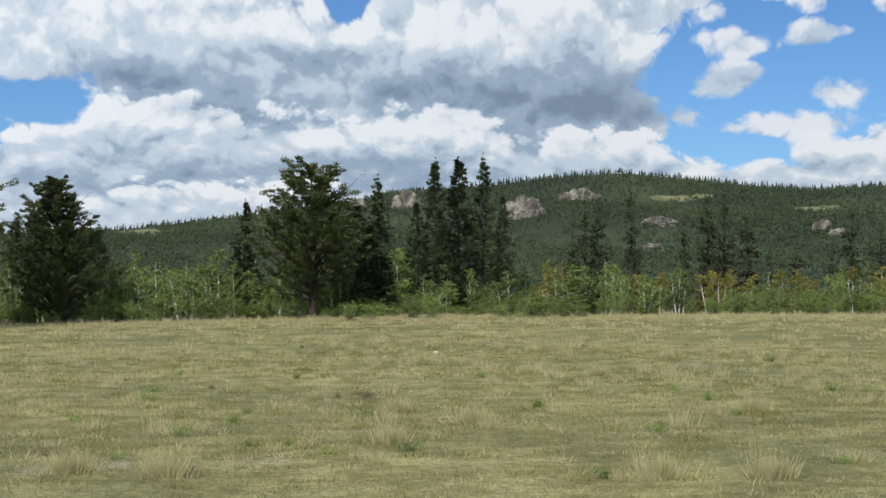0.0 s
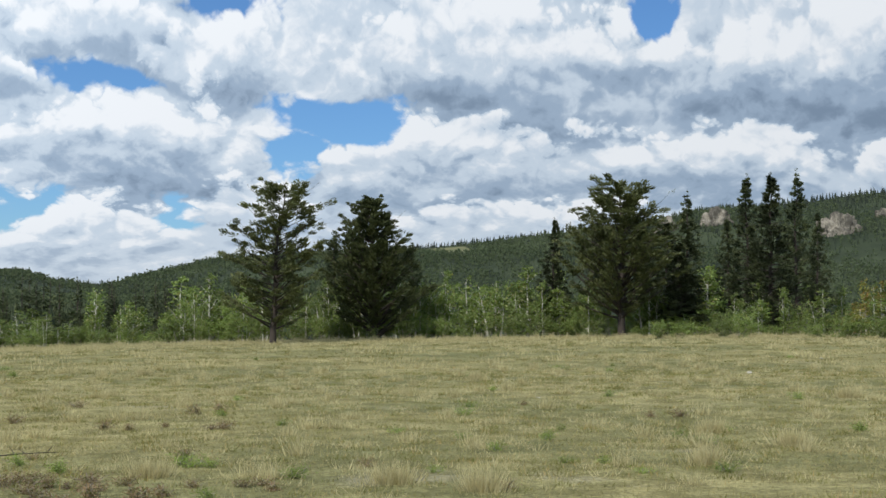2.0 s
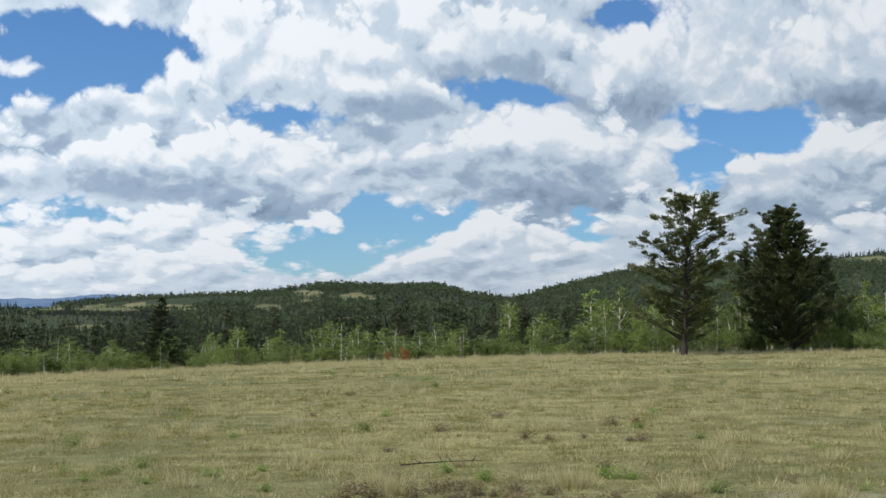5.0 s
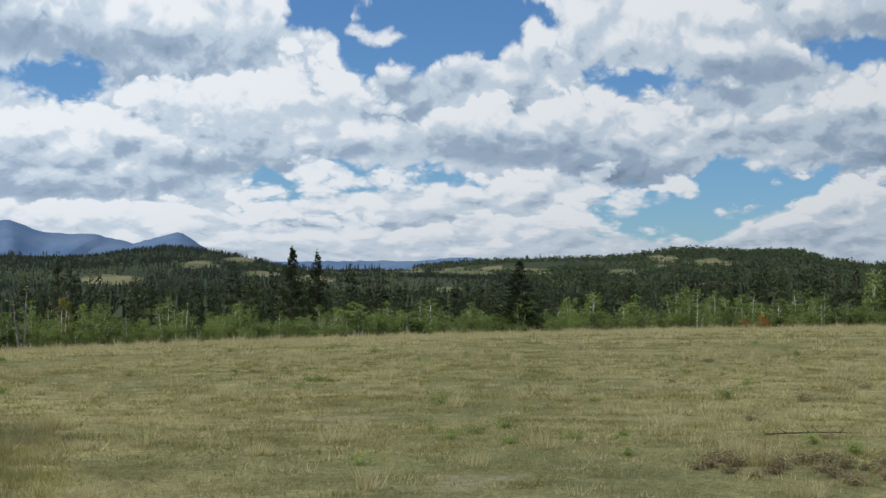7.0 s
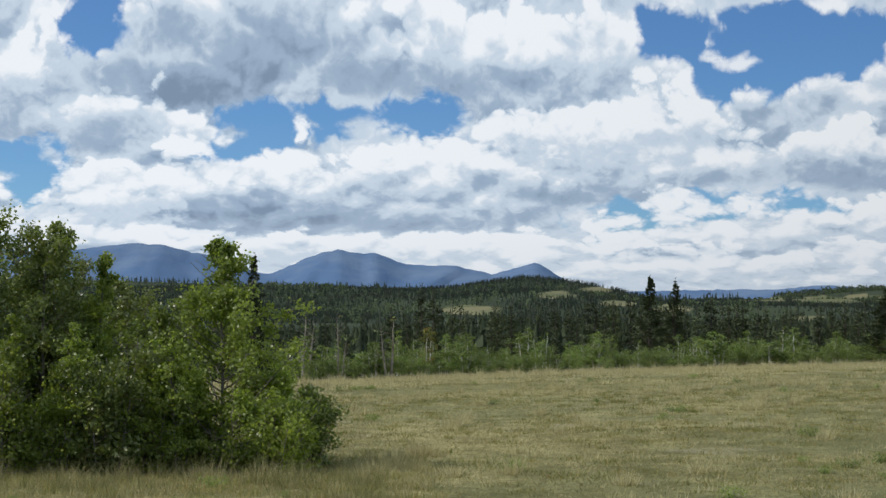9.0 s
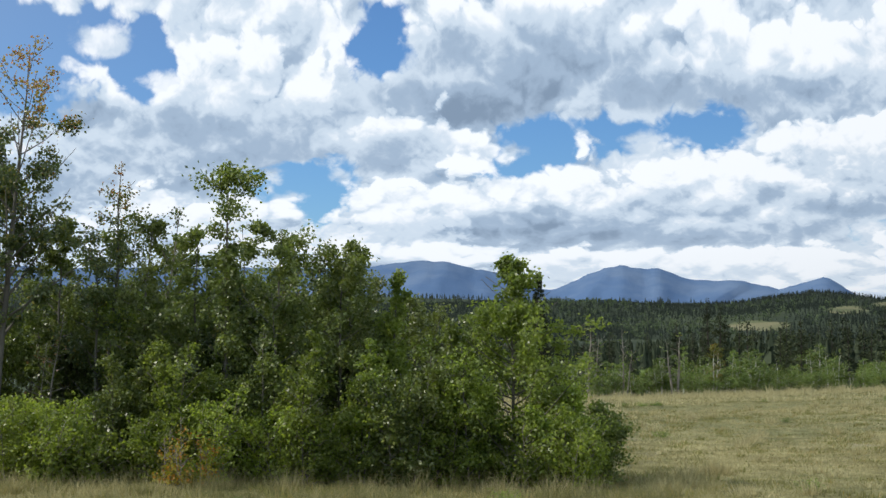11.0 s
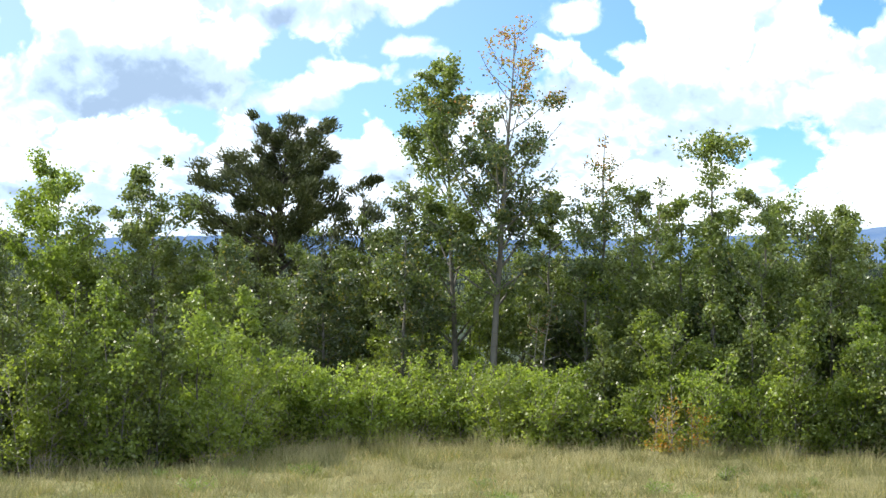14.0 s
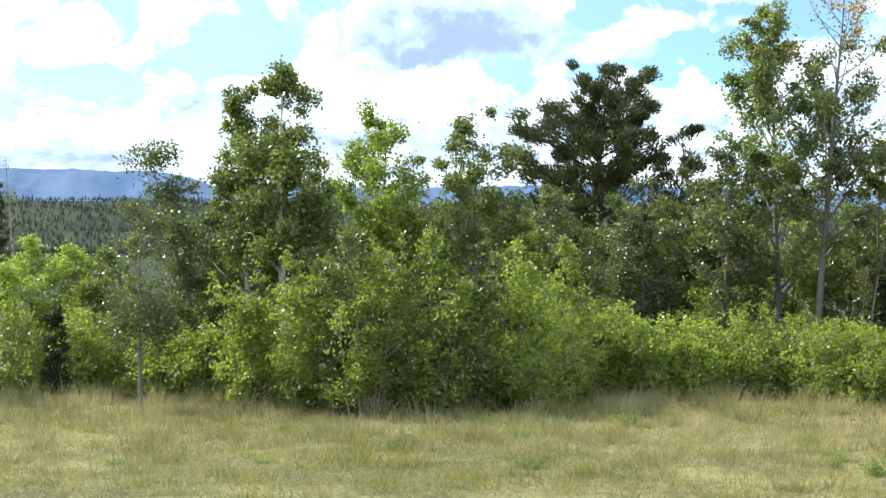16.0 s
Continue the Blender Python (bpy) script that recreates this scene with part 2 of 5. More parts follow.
# clouds are brighter towards the sun
near_sun = N.span(sunward, -0.7, 0.0, 0.82, 1.15)
cloud = N.mix(1.0, cloud, N.xyz(near_sun, near_sun, near_sun), "MULTIPLY")
haze = N.span(sunward, -0.55, 0.1, 1.0, 1.35)
blue = N.mix(1.0, blue, N.xyz(haze, haze, haze), "MULTIPLY")
blue = N.mix(N.span(sunward, 0.05, 0.55, 0.0, 0.5), blue, (0.55, 0.66, 0.78))
back = N.add("ShaderNodeBackground")
N.put(back.inputs[0], N.mix(cover, blue, cloud))
back.inputs[1].default_value = 1.0
N.put(N.add("ShaderNodeOutputWorld").inputs[0], back.outputs[0])

sun = new("sun", bpy.data.lights.new("sun", "SUN"))
sun.data.energy, sun.data.angle, sun.data.color = 4.4, radians(0.53), (1.0, 0.95, 0.87)
sa, se = radians(SUN_AZ), radians(SUN_EL)
sun.matrix_world = look((-math.sin(sa) * math.cos(se) * 90, math.cos(sa) * math.cos(se) * 90, math.sin(se) * 90), (0, 0, 0))

# ---- materials ----


def material(name):
    m = bpy.data.materials.new(name)
    m.use_nodes = True
    return m, Nodes(m.node_tree)


def finish(n, colour, rough=0.8, bump=None, strength=0.3, distance=0.02, through_light=0.0, spec=0.3, tint=(1.25, 1.35, 0.55)):
    """A matt or glossy surface, with a share of light let through for leaves."""
    b = n.add("ShaderNodeBsdfPrincipled")
    n.put(b.inputs["Base Color"], colour)
    n.put(b.inputs["Roughness"], rough)
    n.put(b.inputs["Specular IOR Level"], spec)
    if bump is not None:
        u = n.add("ShaderNodeBump")
        u.inputs["Strength"].default_value, u.inputs["Distance"].default_value = strength, distance
        n.put(u.inputs["Height"], bump)
        n.put(b.inputs["Normal"], u.outputs[0])
    shade = b.outputs[0]
    if through_light:
        t = n.add("ShaderNodeBsdfTranslucent")
        n.put(t.inputs[0], n.mix(1.0, colour, tint, "MULTIPLY"))
        s = n.add("ShaderNodeMixShader")
        s.inputs[0].default_value = through_light
        n.put(s.inputs[1], shade)
        n.put(s.inputs[2], t.outputs[0])
        shade = s.outputs[0]
    n.put(n.add("ShaderNodeOutputMaterial").inputs[0], shade)


def leaf_material(name, dark, light, third=None, share=0.1, through_light=0.35, rough=0.52, spec=0.35, clump=0.6, tint=(1.25, 1.35, 0.55)):
    m, n = material(name)
    geo = n.add("ShaderNodeNewGeometry")
    rand = geo.outputs["Random Per Island"]
    pos = geo.outputs["Position"]
    big = n.span(n.noise(pos, clump, 3.0), 0.35, 0.65)
    c = n.mix(n.math("ADD", n.math("MULTIPLY", rand, 0.6), n.math("MULTIPLY", big, 0.4)), dark, light)
    if third:
        c = n.mix(n.math("GREATER_THAN", n.math("FRACT", n.math("MULTIPLY", rand, 37.7)), 1 - share), c, third)
    each = n.math("MULTIPLY_ADD", n.add("ShaderNodeObjectInfo").outputs["Random"], 0.55, 0.74)
    c = n.mix(1.0, c, n.xyz(each, each, each), "MULTIPLY")
    finish(n, c, rough, through_light=through_light, spec=spec, tint=tint)
    return m


def bark_material(name, base, mark, scale, squash=0.25, amount=(0.5, 0.7)):
    m, n = material(name)
    pos = n.add("ShaderNodeNewGeometry").outputs["Position"]
    rings = n.noise(n.vec("MULTIPLY", pos, (squash, squash, 1.0)), scale, 5.0, 0.65)
    c = n.mix(n.span(rings, *amount), base, mark)
    c = n.mix(n.span(n.noise(pos, 1.3, 3.0), 0.4, 0.7, 0.0, 0.4), c, mark)
    finish(n, c, 0.85, n.noise(pos, scale * 3, 6.0), 0.5, 0.01)
    return m


ASPEN_LEAF = leaf_material("aspen_leaf", (0.076, 0.107, 0.031), (0.225, 0.260, 0.082), (0.30, 0.32, 0.15), 0.05, 0.40, 0.40, 0.55)
ASPEN_LEAF_PALE = leaf_material("aspen_leaf_pale", (0.070, 0.100, 0.042), (0.165, 0.200, 0.088), (0.28, 0.24, 0.07), 0.08, 0.40, 0.38, 0.6)
BROWNISH_LEAF = leaf_material("brownish_leaf", (0.070, 0.084, 0.028), (0.165, 0.175, 0.060), (0.22, 0.12, 0.06), 0.2, 0.3)
SHRUB_LEAF = leaf_material("shrub_leaf", (0.130, 0.180, 0.034), (0.345, 0.400, 0.096), (0.32, 0.36, 0.16), 0.06, 0.54, 0.42, 0.5)
YOUNG_ASPEN = leaf_material("bright_aspen_leaf", (0.112, 0.160, 0.033), (0.320, 0.372, 0.098), (0.32, 0.36, 0.17), 0.06, 0.54, 0.40, 0.55)
YOUNG_LEAF = leaf_material("young_aspen_leaf", (0.060, 0.098, 0.024), (0.215, 0.280, 0.078), (0.24, 0.23, 0.08), 0.06, 0.30, 0.6, 0.4, 2.6)
YELLOW_LEAF = leaf_material("yellowing_leaf", (0.12, 0.135, 0.03), (0.24, 0.225, 0.055), (0.30, 0.16, 0.05), 0.10, 0.25, 0.6)
RUST_LEAF = leaf_material("rust_leaf", (0.24, 0.17, 0.06), (0.42, 0.30, 0.11), (0.42, 0.18, 0.07), 0.3)
ORANGE_LEAF = leaf_material("orange_leaf", (0.30, 0.10, 0.03), (0.48, 0.17, 0.05), (0.20, 0.20, 0.05), 0.15)
GOLD_LEAF = leaf_material("gold_leaf", (0.20, 0.20, 0.035), (0.40, 0.34, 0.06), (0.42, 0.20, 0.04), 0.25)
SPRUCE_NEEDLE = leaf_material("spruce_needles", (0.026, 0.037, 0.020), (0.080, 0.098, 0.042), None, 0, 0.05, 0.7, 0.2)
FIR_NEEDLE = leaf_material("fir_needles", (0.036, 0.050, 0.020), (0.108, 0.126, 0.046), None, 0, 0.06, 0.65, 0.2)
PINE_NEEDLE = leaf_material("pine_needles", (0.042, 0.056, 0.022), (0.135, 0.150, 0.056), None, 0, 0.10, 0.6, 0.25)
PALE_BARK = bark_material("aspen_bark", (0.165, 0.152, 0.128), (0.07, 0.06, 0.05), 9.0, 0.2, (0.56, 0.72))
WHITE_BARK = bark_material("white_bark", (0.62, 0.60, 0.53), (0.10, 0.09, 0.08), 9.0, 0.2, (0.60, 0.75))
DARK_BARK = bark_material("conifer_bark", (0.055, 0.045, 0.038), (0.024, 0.020, 0.017), 14.0, 1.0)
GREY_TWIG = bark_material("grey_twig", (0.28, 0.25, 0.21), (0.12, 0.10, 0.085), 12.0)

GRASS, n = material("meadow_turf")
pos = n.add("ShaderNodeNewGeometry").outputs["Position"]
dist = n.vec("LENGTH", pos, out=1)
patch = n.span(n.noise(pos, 0.13, 7.0, 0.62), 0.36, 0.64)
tuft = n.span(n.noise(pos, 1.1, 8.0, 0.70), 0.34, 0.68)
dry = n.mix(tuft, (0.190, 0.170, 0.070), (0.40, 0.360, 0.170))
green = n.mix(tuft, (0.120, 0.126, 0.052), (0.232, 0.230, 0.105))
c = n.mix(patch, green, dry)
bare = n.span(n.noise(n.vec("ADD", pos, (40, 0, 0)), 0.45, 7.0, 0.65), 0.58, 0.70)
c = n.mix(n.math("MULTIPLY", bare, 0.55), c, (0.33, 0.30, 0.21))
lush = n.span(n.noise(n.vec("ADD", pos, (0, 70, 0)), 0.7, 5.0, 0.6), 0.62, 0.72)
c = n.mix(n.math("MULTIPLY", lush, 0.5), c, (0.10, 0.125, 0.04))
mat_grain = n.span(n.noise(pos, 14.0, 6.0, 0.75), 0.30, 0.70, 0.50, 1.28)
c = n.mix(1.0, c, n.xyz(mat_grain, mat_grain, mat_grain), "MULTIPLY")
wood = n.mix(n.span(n.noise(pos, 0.012, 6.0, 0.6), 0.35, 0.65), (0.024, 0.034, 0.020), (0.046, 0.060, 0.032))
hay = n.mix(n.span(n.noise(pos, 0.03, 5.0), 0.4, 0.6), (0.170, 0.162, 0.088), (0.105, 0.116, 0.055))
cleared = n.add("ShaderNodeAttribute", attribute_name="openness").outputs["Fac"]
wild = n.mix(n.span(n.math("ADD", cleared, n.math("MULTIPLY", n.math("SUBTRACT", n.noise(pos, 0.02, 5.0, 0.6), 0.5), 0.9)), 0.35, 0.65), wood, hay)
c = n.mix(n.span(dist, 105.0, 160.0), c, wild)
finish(n, c, 0.95, n.math("ADD", n.noise(pos, 9.0, 6.0, 0.7), n.math("MULTIPLY", n.noise(pos, 1.2, 4.0), 0.8)), 0.7, 0.08, spec=0.1)

BLADE, n = material("grass_blades")
geo = n.add("ShaderNodeNewGeometry")
rand, pos = geo.outputs["Random Per Island"], geo.outputs["Position"]
patch = n.span(n.noise(n.vec("MULTIPLY", pos, (0.7, 1.0, 1.0)), 0.22, 6.0, 0.62), 0.38, 0.62)
tuft = n.span(n.noise(pos, 1.6, 5.0, 0.65), 0.42, 0.60)
c = n.mix(n.math("ADD", n.math("MULTIPLY", rand, 0.34), n.math("ADD", n.math("MULTIPLY", patch, 0.26), n.math("MULTIPLY", tuft, 0.40))), (0.118, 0.130, 0.046), (0.49, 0.412, 0.205))
warm = n.span(n.noise(n.vec("ADD", pos, (15.0, 4.0, 0.0)), 0.9, 5.0, 0.65), 0.56, 0.70)
c = n.mix(n.math("MULTIPLY", warm, 0.5), c, (0.36, 0.255, 0.105))
finish(n, c, 0.7, through_light=0.4, spec=0.15, tint=(1.0, 1.0, 0.9))
STRAW, n = material("bunch_grass")
rand = n.add("ShaderNodeNewGeometry").outputs["Random Per Island"]
finish(n, n.mix(rand, (0.37, 0.335, 0.175), (0.62, 0.57, 0.34)), 0.7, through_light=0.5, spec=0.15, tint=(1.05, 1.0, 0.9))
TUFT = leaf_material("green_tuft", (0.125, 0.128, 0.045), (0.26, 0.245, 0.105), (0.34, 0.25, 0.12), 0.14, 0.35, 0.7, 0.15)
DRY, n = material("tall_dry_grass")
geo = n.add("ShaderNodeNewGeometry")
rand, pos = geo.outputs["Random Per Island"], geo.outputs["Position"]
tuft = n.span(n.math("ADD", n.math("MULTIPLY", n.noise(pos, 0.45, 3.0, 0.6), 0.5), n.math("MULTIPLY", n.noise(pos, 1.9, 5.0, 0.65), 0.5)), 0.42, 0.59)
finish(n, n.mix(n.math("MULTIPLY_ADD", rand, 0.40, n.math("MULTIPLY", tuft, 0.60)), (0.125, 0.140, 0.048), (0.54, 0.475, 0.255)), 0.7, through_light=0.4, spec=0.15, tint=(1.0, 1.0, 0.9))
WEED = leaf_material("weed_leaf", (0.13, 0.18, 0.045), (0.25, 0.32, 0.09), None, 0, 0.4)
RED_WEED = leaf_material("red_weed", (0.14, 0.098, 0.055), (0.26, 0.18, 0.10), (0.15, 0.15, 0.05), 0.25, 0.2)

ROCK, n = material("cliff_rock")
pos = n.add("ShaderNodeNewGeometry").outputs["Position"]
r1 = n.noise(n.vec("MULTIPLY", pos, (1, 1, 0.5)), 0.12, 8.0, 0.7)
finish(n, n.mix(n.span(r1, 0.42, 0.62), (0.085, 0.079, 0.066), (0.280, 0.258, 0.210)), 0.9, r1, 1.0, 2.0)
STONE, n = material("field_stone")
pos = n.add("ShaderNodeNewGeometry").outputs["Position"]
finish(n, n.mix(n.noise(pos, 12.0), (0.34, 0.32, 0.28), (0.56, 0.54, 0.48)), 0.9, n.noise(pos, 30.0), 0.6)
# the blue of the air in between is painted into this rock
HAZED_PEAK, n = material("hazed_mountain_rock")
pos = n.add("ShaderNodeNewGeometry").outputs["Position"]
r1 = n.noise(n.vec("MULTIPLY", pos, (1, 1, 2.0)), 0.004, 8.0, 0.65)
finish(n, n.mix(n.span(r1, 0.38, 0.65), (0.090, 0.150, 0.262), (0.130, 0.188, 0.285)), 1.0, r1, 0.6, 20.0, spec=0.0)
# hillside conifers: distance haze put into the colours, lighter and bluer than near needles
HAZED_SPRUCE = leaf_material("hazed_conifers", (0.036, 0.050, 0.041), (0.064, 0.080, 0.060), None, 0, 0.30, 0.8, 0.1, 0.02, (1.0, 1.05, 0.95))
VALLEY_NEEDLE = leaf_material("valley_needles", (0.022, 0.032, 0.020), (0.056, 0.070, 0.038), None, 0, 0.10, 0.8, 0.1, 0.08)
# hillside aspens: greens lightened and greyed to stand for distance haze
HAZED_ASPEN = leaf_material("hazed_aspens", (0.078, 0.106, 0.058), (0.122, 0.152, 0.080), None, 0, 0.40, 0.8, 0.1, 0.012, (1.0, 1.05, 0.95))

# ---- building helpers ----


def from_arrays(name, verts, faces):
    """A mesh from arrays of points and of faces with one number of corners."""
    verts, faces = np.asarray(verts, np.float32), np.asarray(faces, np.int32)
    me = bpy.data.meshes.new(name)
    k = faces.shape[1]
    me.vertices.add(len(verts))
    me.vertices.foreach_set("co", verts.ravel())
    me.loops.add(faces.size)
    me.loops.foreach_set("vertex_index", faces.ravel())
    me.polygons.add(len(faces))
    me.polygons.foreach_set("loop_start", np.arange(0, faces.size, k, dtype=np.int32))
    me.update(calc_edges=True)
    return me


def part(name, mesh, mat, parent=None, label="", smooth=False):
    mesh.materials.append(mat)
    if smooth:
        mesh.polygons.foreach_set("use_smooth", np.ones(len(mesh.polygons), bool))
    ob = new(name, mesh)
    ob.parent = parent
    return tagged(ob, label)


def polar(az, d, z=0.0):
    a = np.radians(az)
    return np.stack(np.broadcast_arrays(-np.sin(a) * d, np.cos(a) * d, z), -1)


class Shape:
    """Collects four-cornered faces of limbs and leaves."""

    def __init__(self):
        self.v, self.f, self.n = [], [], 0

    def add(self, v, f):
        self.v.append(np.asarray(v, float))
        self.f.append(np.asarray(f, int) + self.n)
        self.n += len(v)

    def tube(self, path, radii, sides=6):
        path = np.asarray(path, float)
        ring = np.linspace(0, 2 * np.pi, sides, endpoint=False)
        rows = []
        for i, p in enumerate(path):
            d = path[min(i + 1, len(path) - 1)] - path[max(i - 1, 0)]
            d = d / (np.linalg.norm(d) + 1e-9)
            u = np.cross(d, (0.3, 1, 0.1) if abs(d[1]) < 0.8 else (1, 0.2, 0.1))
            u /= np.linalg.norm(u)
            w = np.cross(d, u)
            rows.append(p + radii[i] * (np.outer(np.cos(ring), u) + np.outer(np.sin(ring), w)))
        k = np.arange(sides)
        f = [np.stack([i * sides + k, i * sides + (k + 1) % sides, (i + 1) * sides + (k + 1) % sides, (i + 1) * sides + k], 1)
             for i in range(len(path) - 1)]
        self.add(np.concatenate(rows), np.concatenate(f))

    def leaves(self, at, along, length, width, rng, flat=0.0):
        """Kite-shaped leaves or needle sprays at the points, pointing along, turned at random about their own line."""
        n = len(at)
        along = along / (np.linalg.norm(along, axis=1, keepdims=True) + 1e-9)
        side = rng.normal(size=(n, 3))
        side[:, 2] *= 1 - flat
        side -= along * (side * along).sum(1, keepdims=True)
        side /= np.linalg.norm(side, axis=1, keepdims=True) + 1e-9
        L, W = np.broadcast_to(length, n)[:, None], np.broadcast_to(width, n)[:, None]
        v = np.stack([at, at + along * L * 0.45 + side * W / 2, at + along * L, at + along * L * 0.45 - side * W / 2], 1)
        self.add(v.reshape(-1, 3), np.arange(4 * n).reshape(n, 4))

    def mesh(self, name):
        return from_arrays(name, np.concatenate(self.v), np.concatenate(self.f))


def bent_line(a, b, rng, k=5, wobble=0.06, sag=0.0):
    a, b = np.asarray(a, float), np.asarray(b, float)
    s = np.linspace(0, 1, k)[:, None]
    p = a + (b - a) * s
    w = np.cumsum(rng.normal(size=(k, 3)), 0) * wobble * np.linalg.norm(b - a) / k
    p += w * s
    p[:, 2] -= (sag * np.linalg.norm(b - a) * (s * s))[:, 0]
    return p


def spruce(seed, height=10.0, reach=1.6, sprays=2200, base=0.06, ragged=0.35, power=0.8, mat=SPRUCE_NEEDLE, size=0.34, gaps=0.0, up=-0.15, shag=0.06, per=(3, 6), sweep=0.0, tuft=0.05, belly=0.0):
    """A spire-shaped conifer: trunk with whorls of drooping limbs, and needle sprays along them."""
    rng = np.random.default_rng(seed)
    limbs, crown = Shape(), Shape()
    trunk = bent_line((0, 0, -0.3), (rng.normal() * 0.15, rng.normal() * 0.15, height), rng, 9, 0.02)
    limbs.tube(trunk, np.linspace(height * 0.017, 0.012, 9), 7)
    levels = int(height * 3.2)
    places, ways = [], []
    for i in range(levels):
        t = base + (0.985 - base) * (i + rng.random() * 0.7) / levels
        env = reach * (1 - t) ** power * (0.85 + 0.3 * math.sin(5.0 * t - 0.3 if sweep else 6.0 * t + seed) * ragged) + 0.03
        if belly:
            env *= 0.5 + 0.5 * min(1.0, (t - base) / belly)
        if rng.random() < gaps:
            env *= 0.35
        for _ in range(rng.integers(*per)):
            a = rng.random() * 2 * math.pi
            t = min(0.985, max(base, t + 0.015 * rng.normal()))
            ln = max(0.1, env * min(1.2, 0.62 + 0.5 * rng.random() + 0.4 * ragged * rng.normal()))
            root = np.array([np.interp(t * height, trunk[:, 2], trunk[:, k]) for k in (0, 1)] + [t * height])
            rise = up + 0.5 * t
            tip = root + ln * np.array([math.cos(a), math.sin(a), rise])
            line = bent_line(root, tip, rng, 4, 0.08, 0.12 - 0.4 * sweep)
            if ln > 0.5 and rng.random() < 0.5:
                limbs.tube(line, np.linspace(0.02 + 0.012 * ln, 0.006, 4), 4)
            m = max(2, int(ln * 9))
            s = 0.15 + 0.85 * rng.random(m) ** 0.75
            p = np.stack([np.interp(s, np.linspace(0, 1, 4), line[:, k]) for k in range(3)], 1)
            places.append(p + rng.normal(size=(m, 3)) * (0.07, 0.07, shag) * (0.5 + ln))
            d = np.array([math.cos(a) * (1 - 0.55 * sweep), math.sin(a) * (1 - 0.55 * sweep), rise * 0.6 + 1.0 * sweep])
            ways.append(d + rng.normal(size=(m, 3)) * (0.55, 0.55, 0.40))
    p, d = np.concatenate(places), np.concatenate(ways)
    k = max(1, round(sprays / len(p)))
    p, d = np.repeat(p, k, 0), np.repeat(d, k, 0)
    p = p + rng.normal(size=p.shape) * tuft * np.clip((height * 1.02 - p[:, 2:]) / (0.2 * height), 0.2, 1.0)
    d = d + rng.normal(size=d.shape) * 0.35
    taper = 0.5 + 0.5 * np.clip((height - p[:, 2]) / (0.22 * height), 0.0, 1.0)
    crown.leaves(p, d, size * taper * (0.6 + 0.8 * rng.random(len(p))) * (1.35 if sweep else 1.0), size * taper * (0.36 if sweep else 0.42), rng)
    return limbs.mesh("trunk"), crown.mesh("crown"), mat


# crown outlines: share of the full width at steps of the height
OVAL = [(0.0, 0.25), (0.2, 0.75), (0.45, 1.0), (0.75, 0.8), (0.92, 0.45), (1.0, 0.2)]
CONE = [(0.0, 1.0), (0.2, 1.0), (0.45, 0.72), (0.7, 0.42), (0.88, 0.22), (1.0, 0.08)]
DOME = [(0.0, 0.8), (0.3, 1.0), (0.6, 1.0), (0.85, 0.75), (1.0, 0.3)]
FLAME = [(0.0, 0.4), (0.25, 0.9), (0.48, 1.0), (0.68, 0.80), (0.86, 0.48), (1.0, 0.22)]
SPIRE = [(0.0, 0.9), (0.12, 1.0), (0.4, 0.78), (0.65, 0.48), (0.84, 0.21), (0.95, 0.07), (1.0, 0.01)]
UMBRELLA = [(0.0, 0.2), (0.30, 0.35), (0.48, 0.95), (0.62, 1.0), (0.80, 0.72), (0.93, 0.42), (1.0, 0.18)]


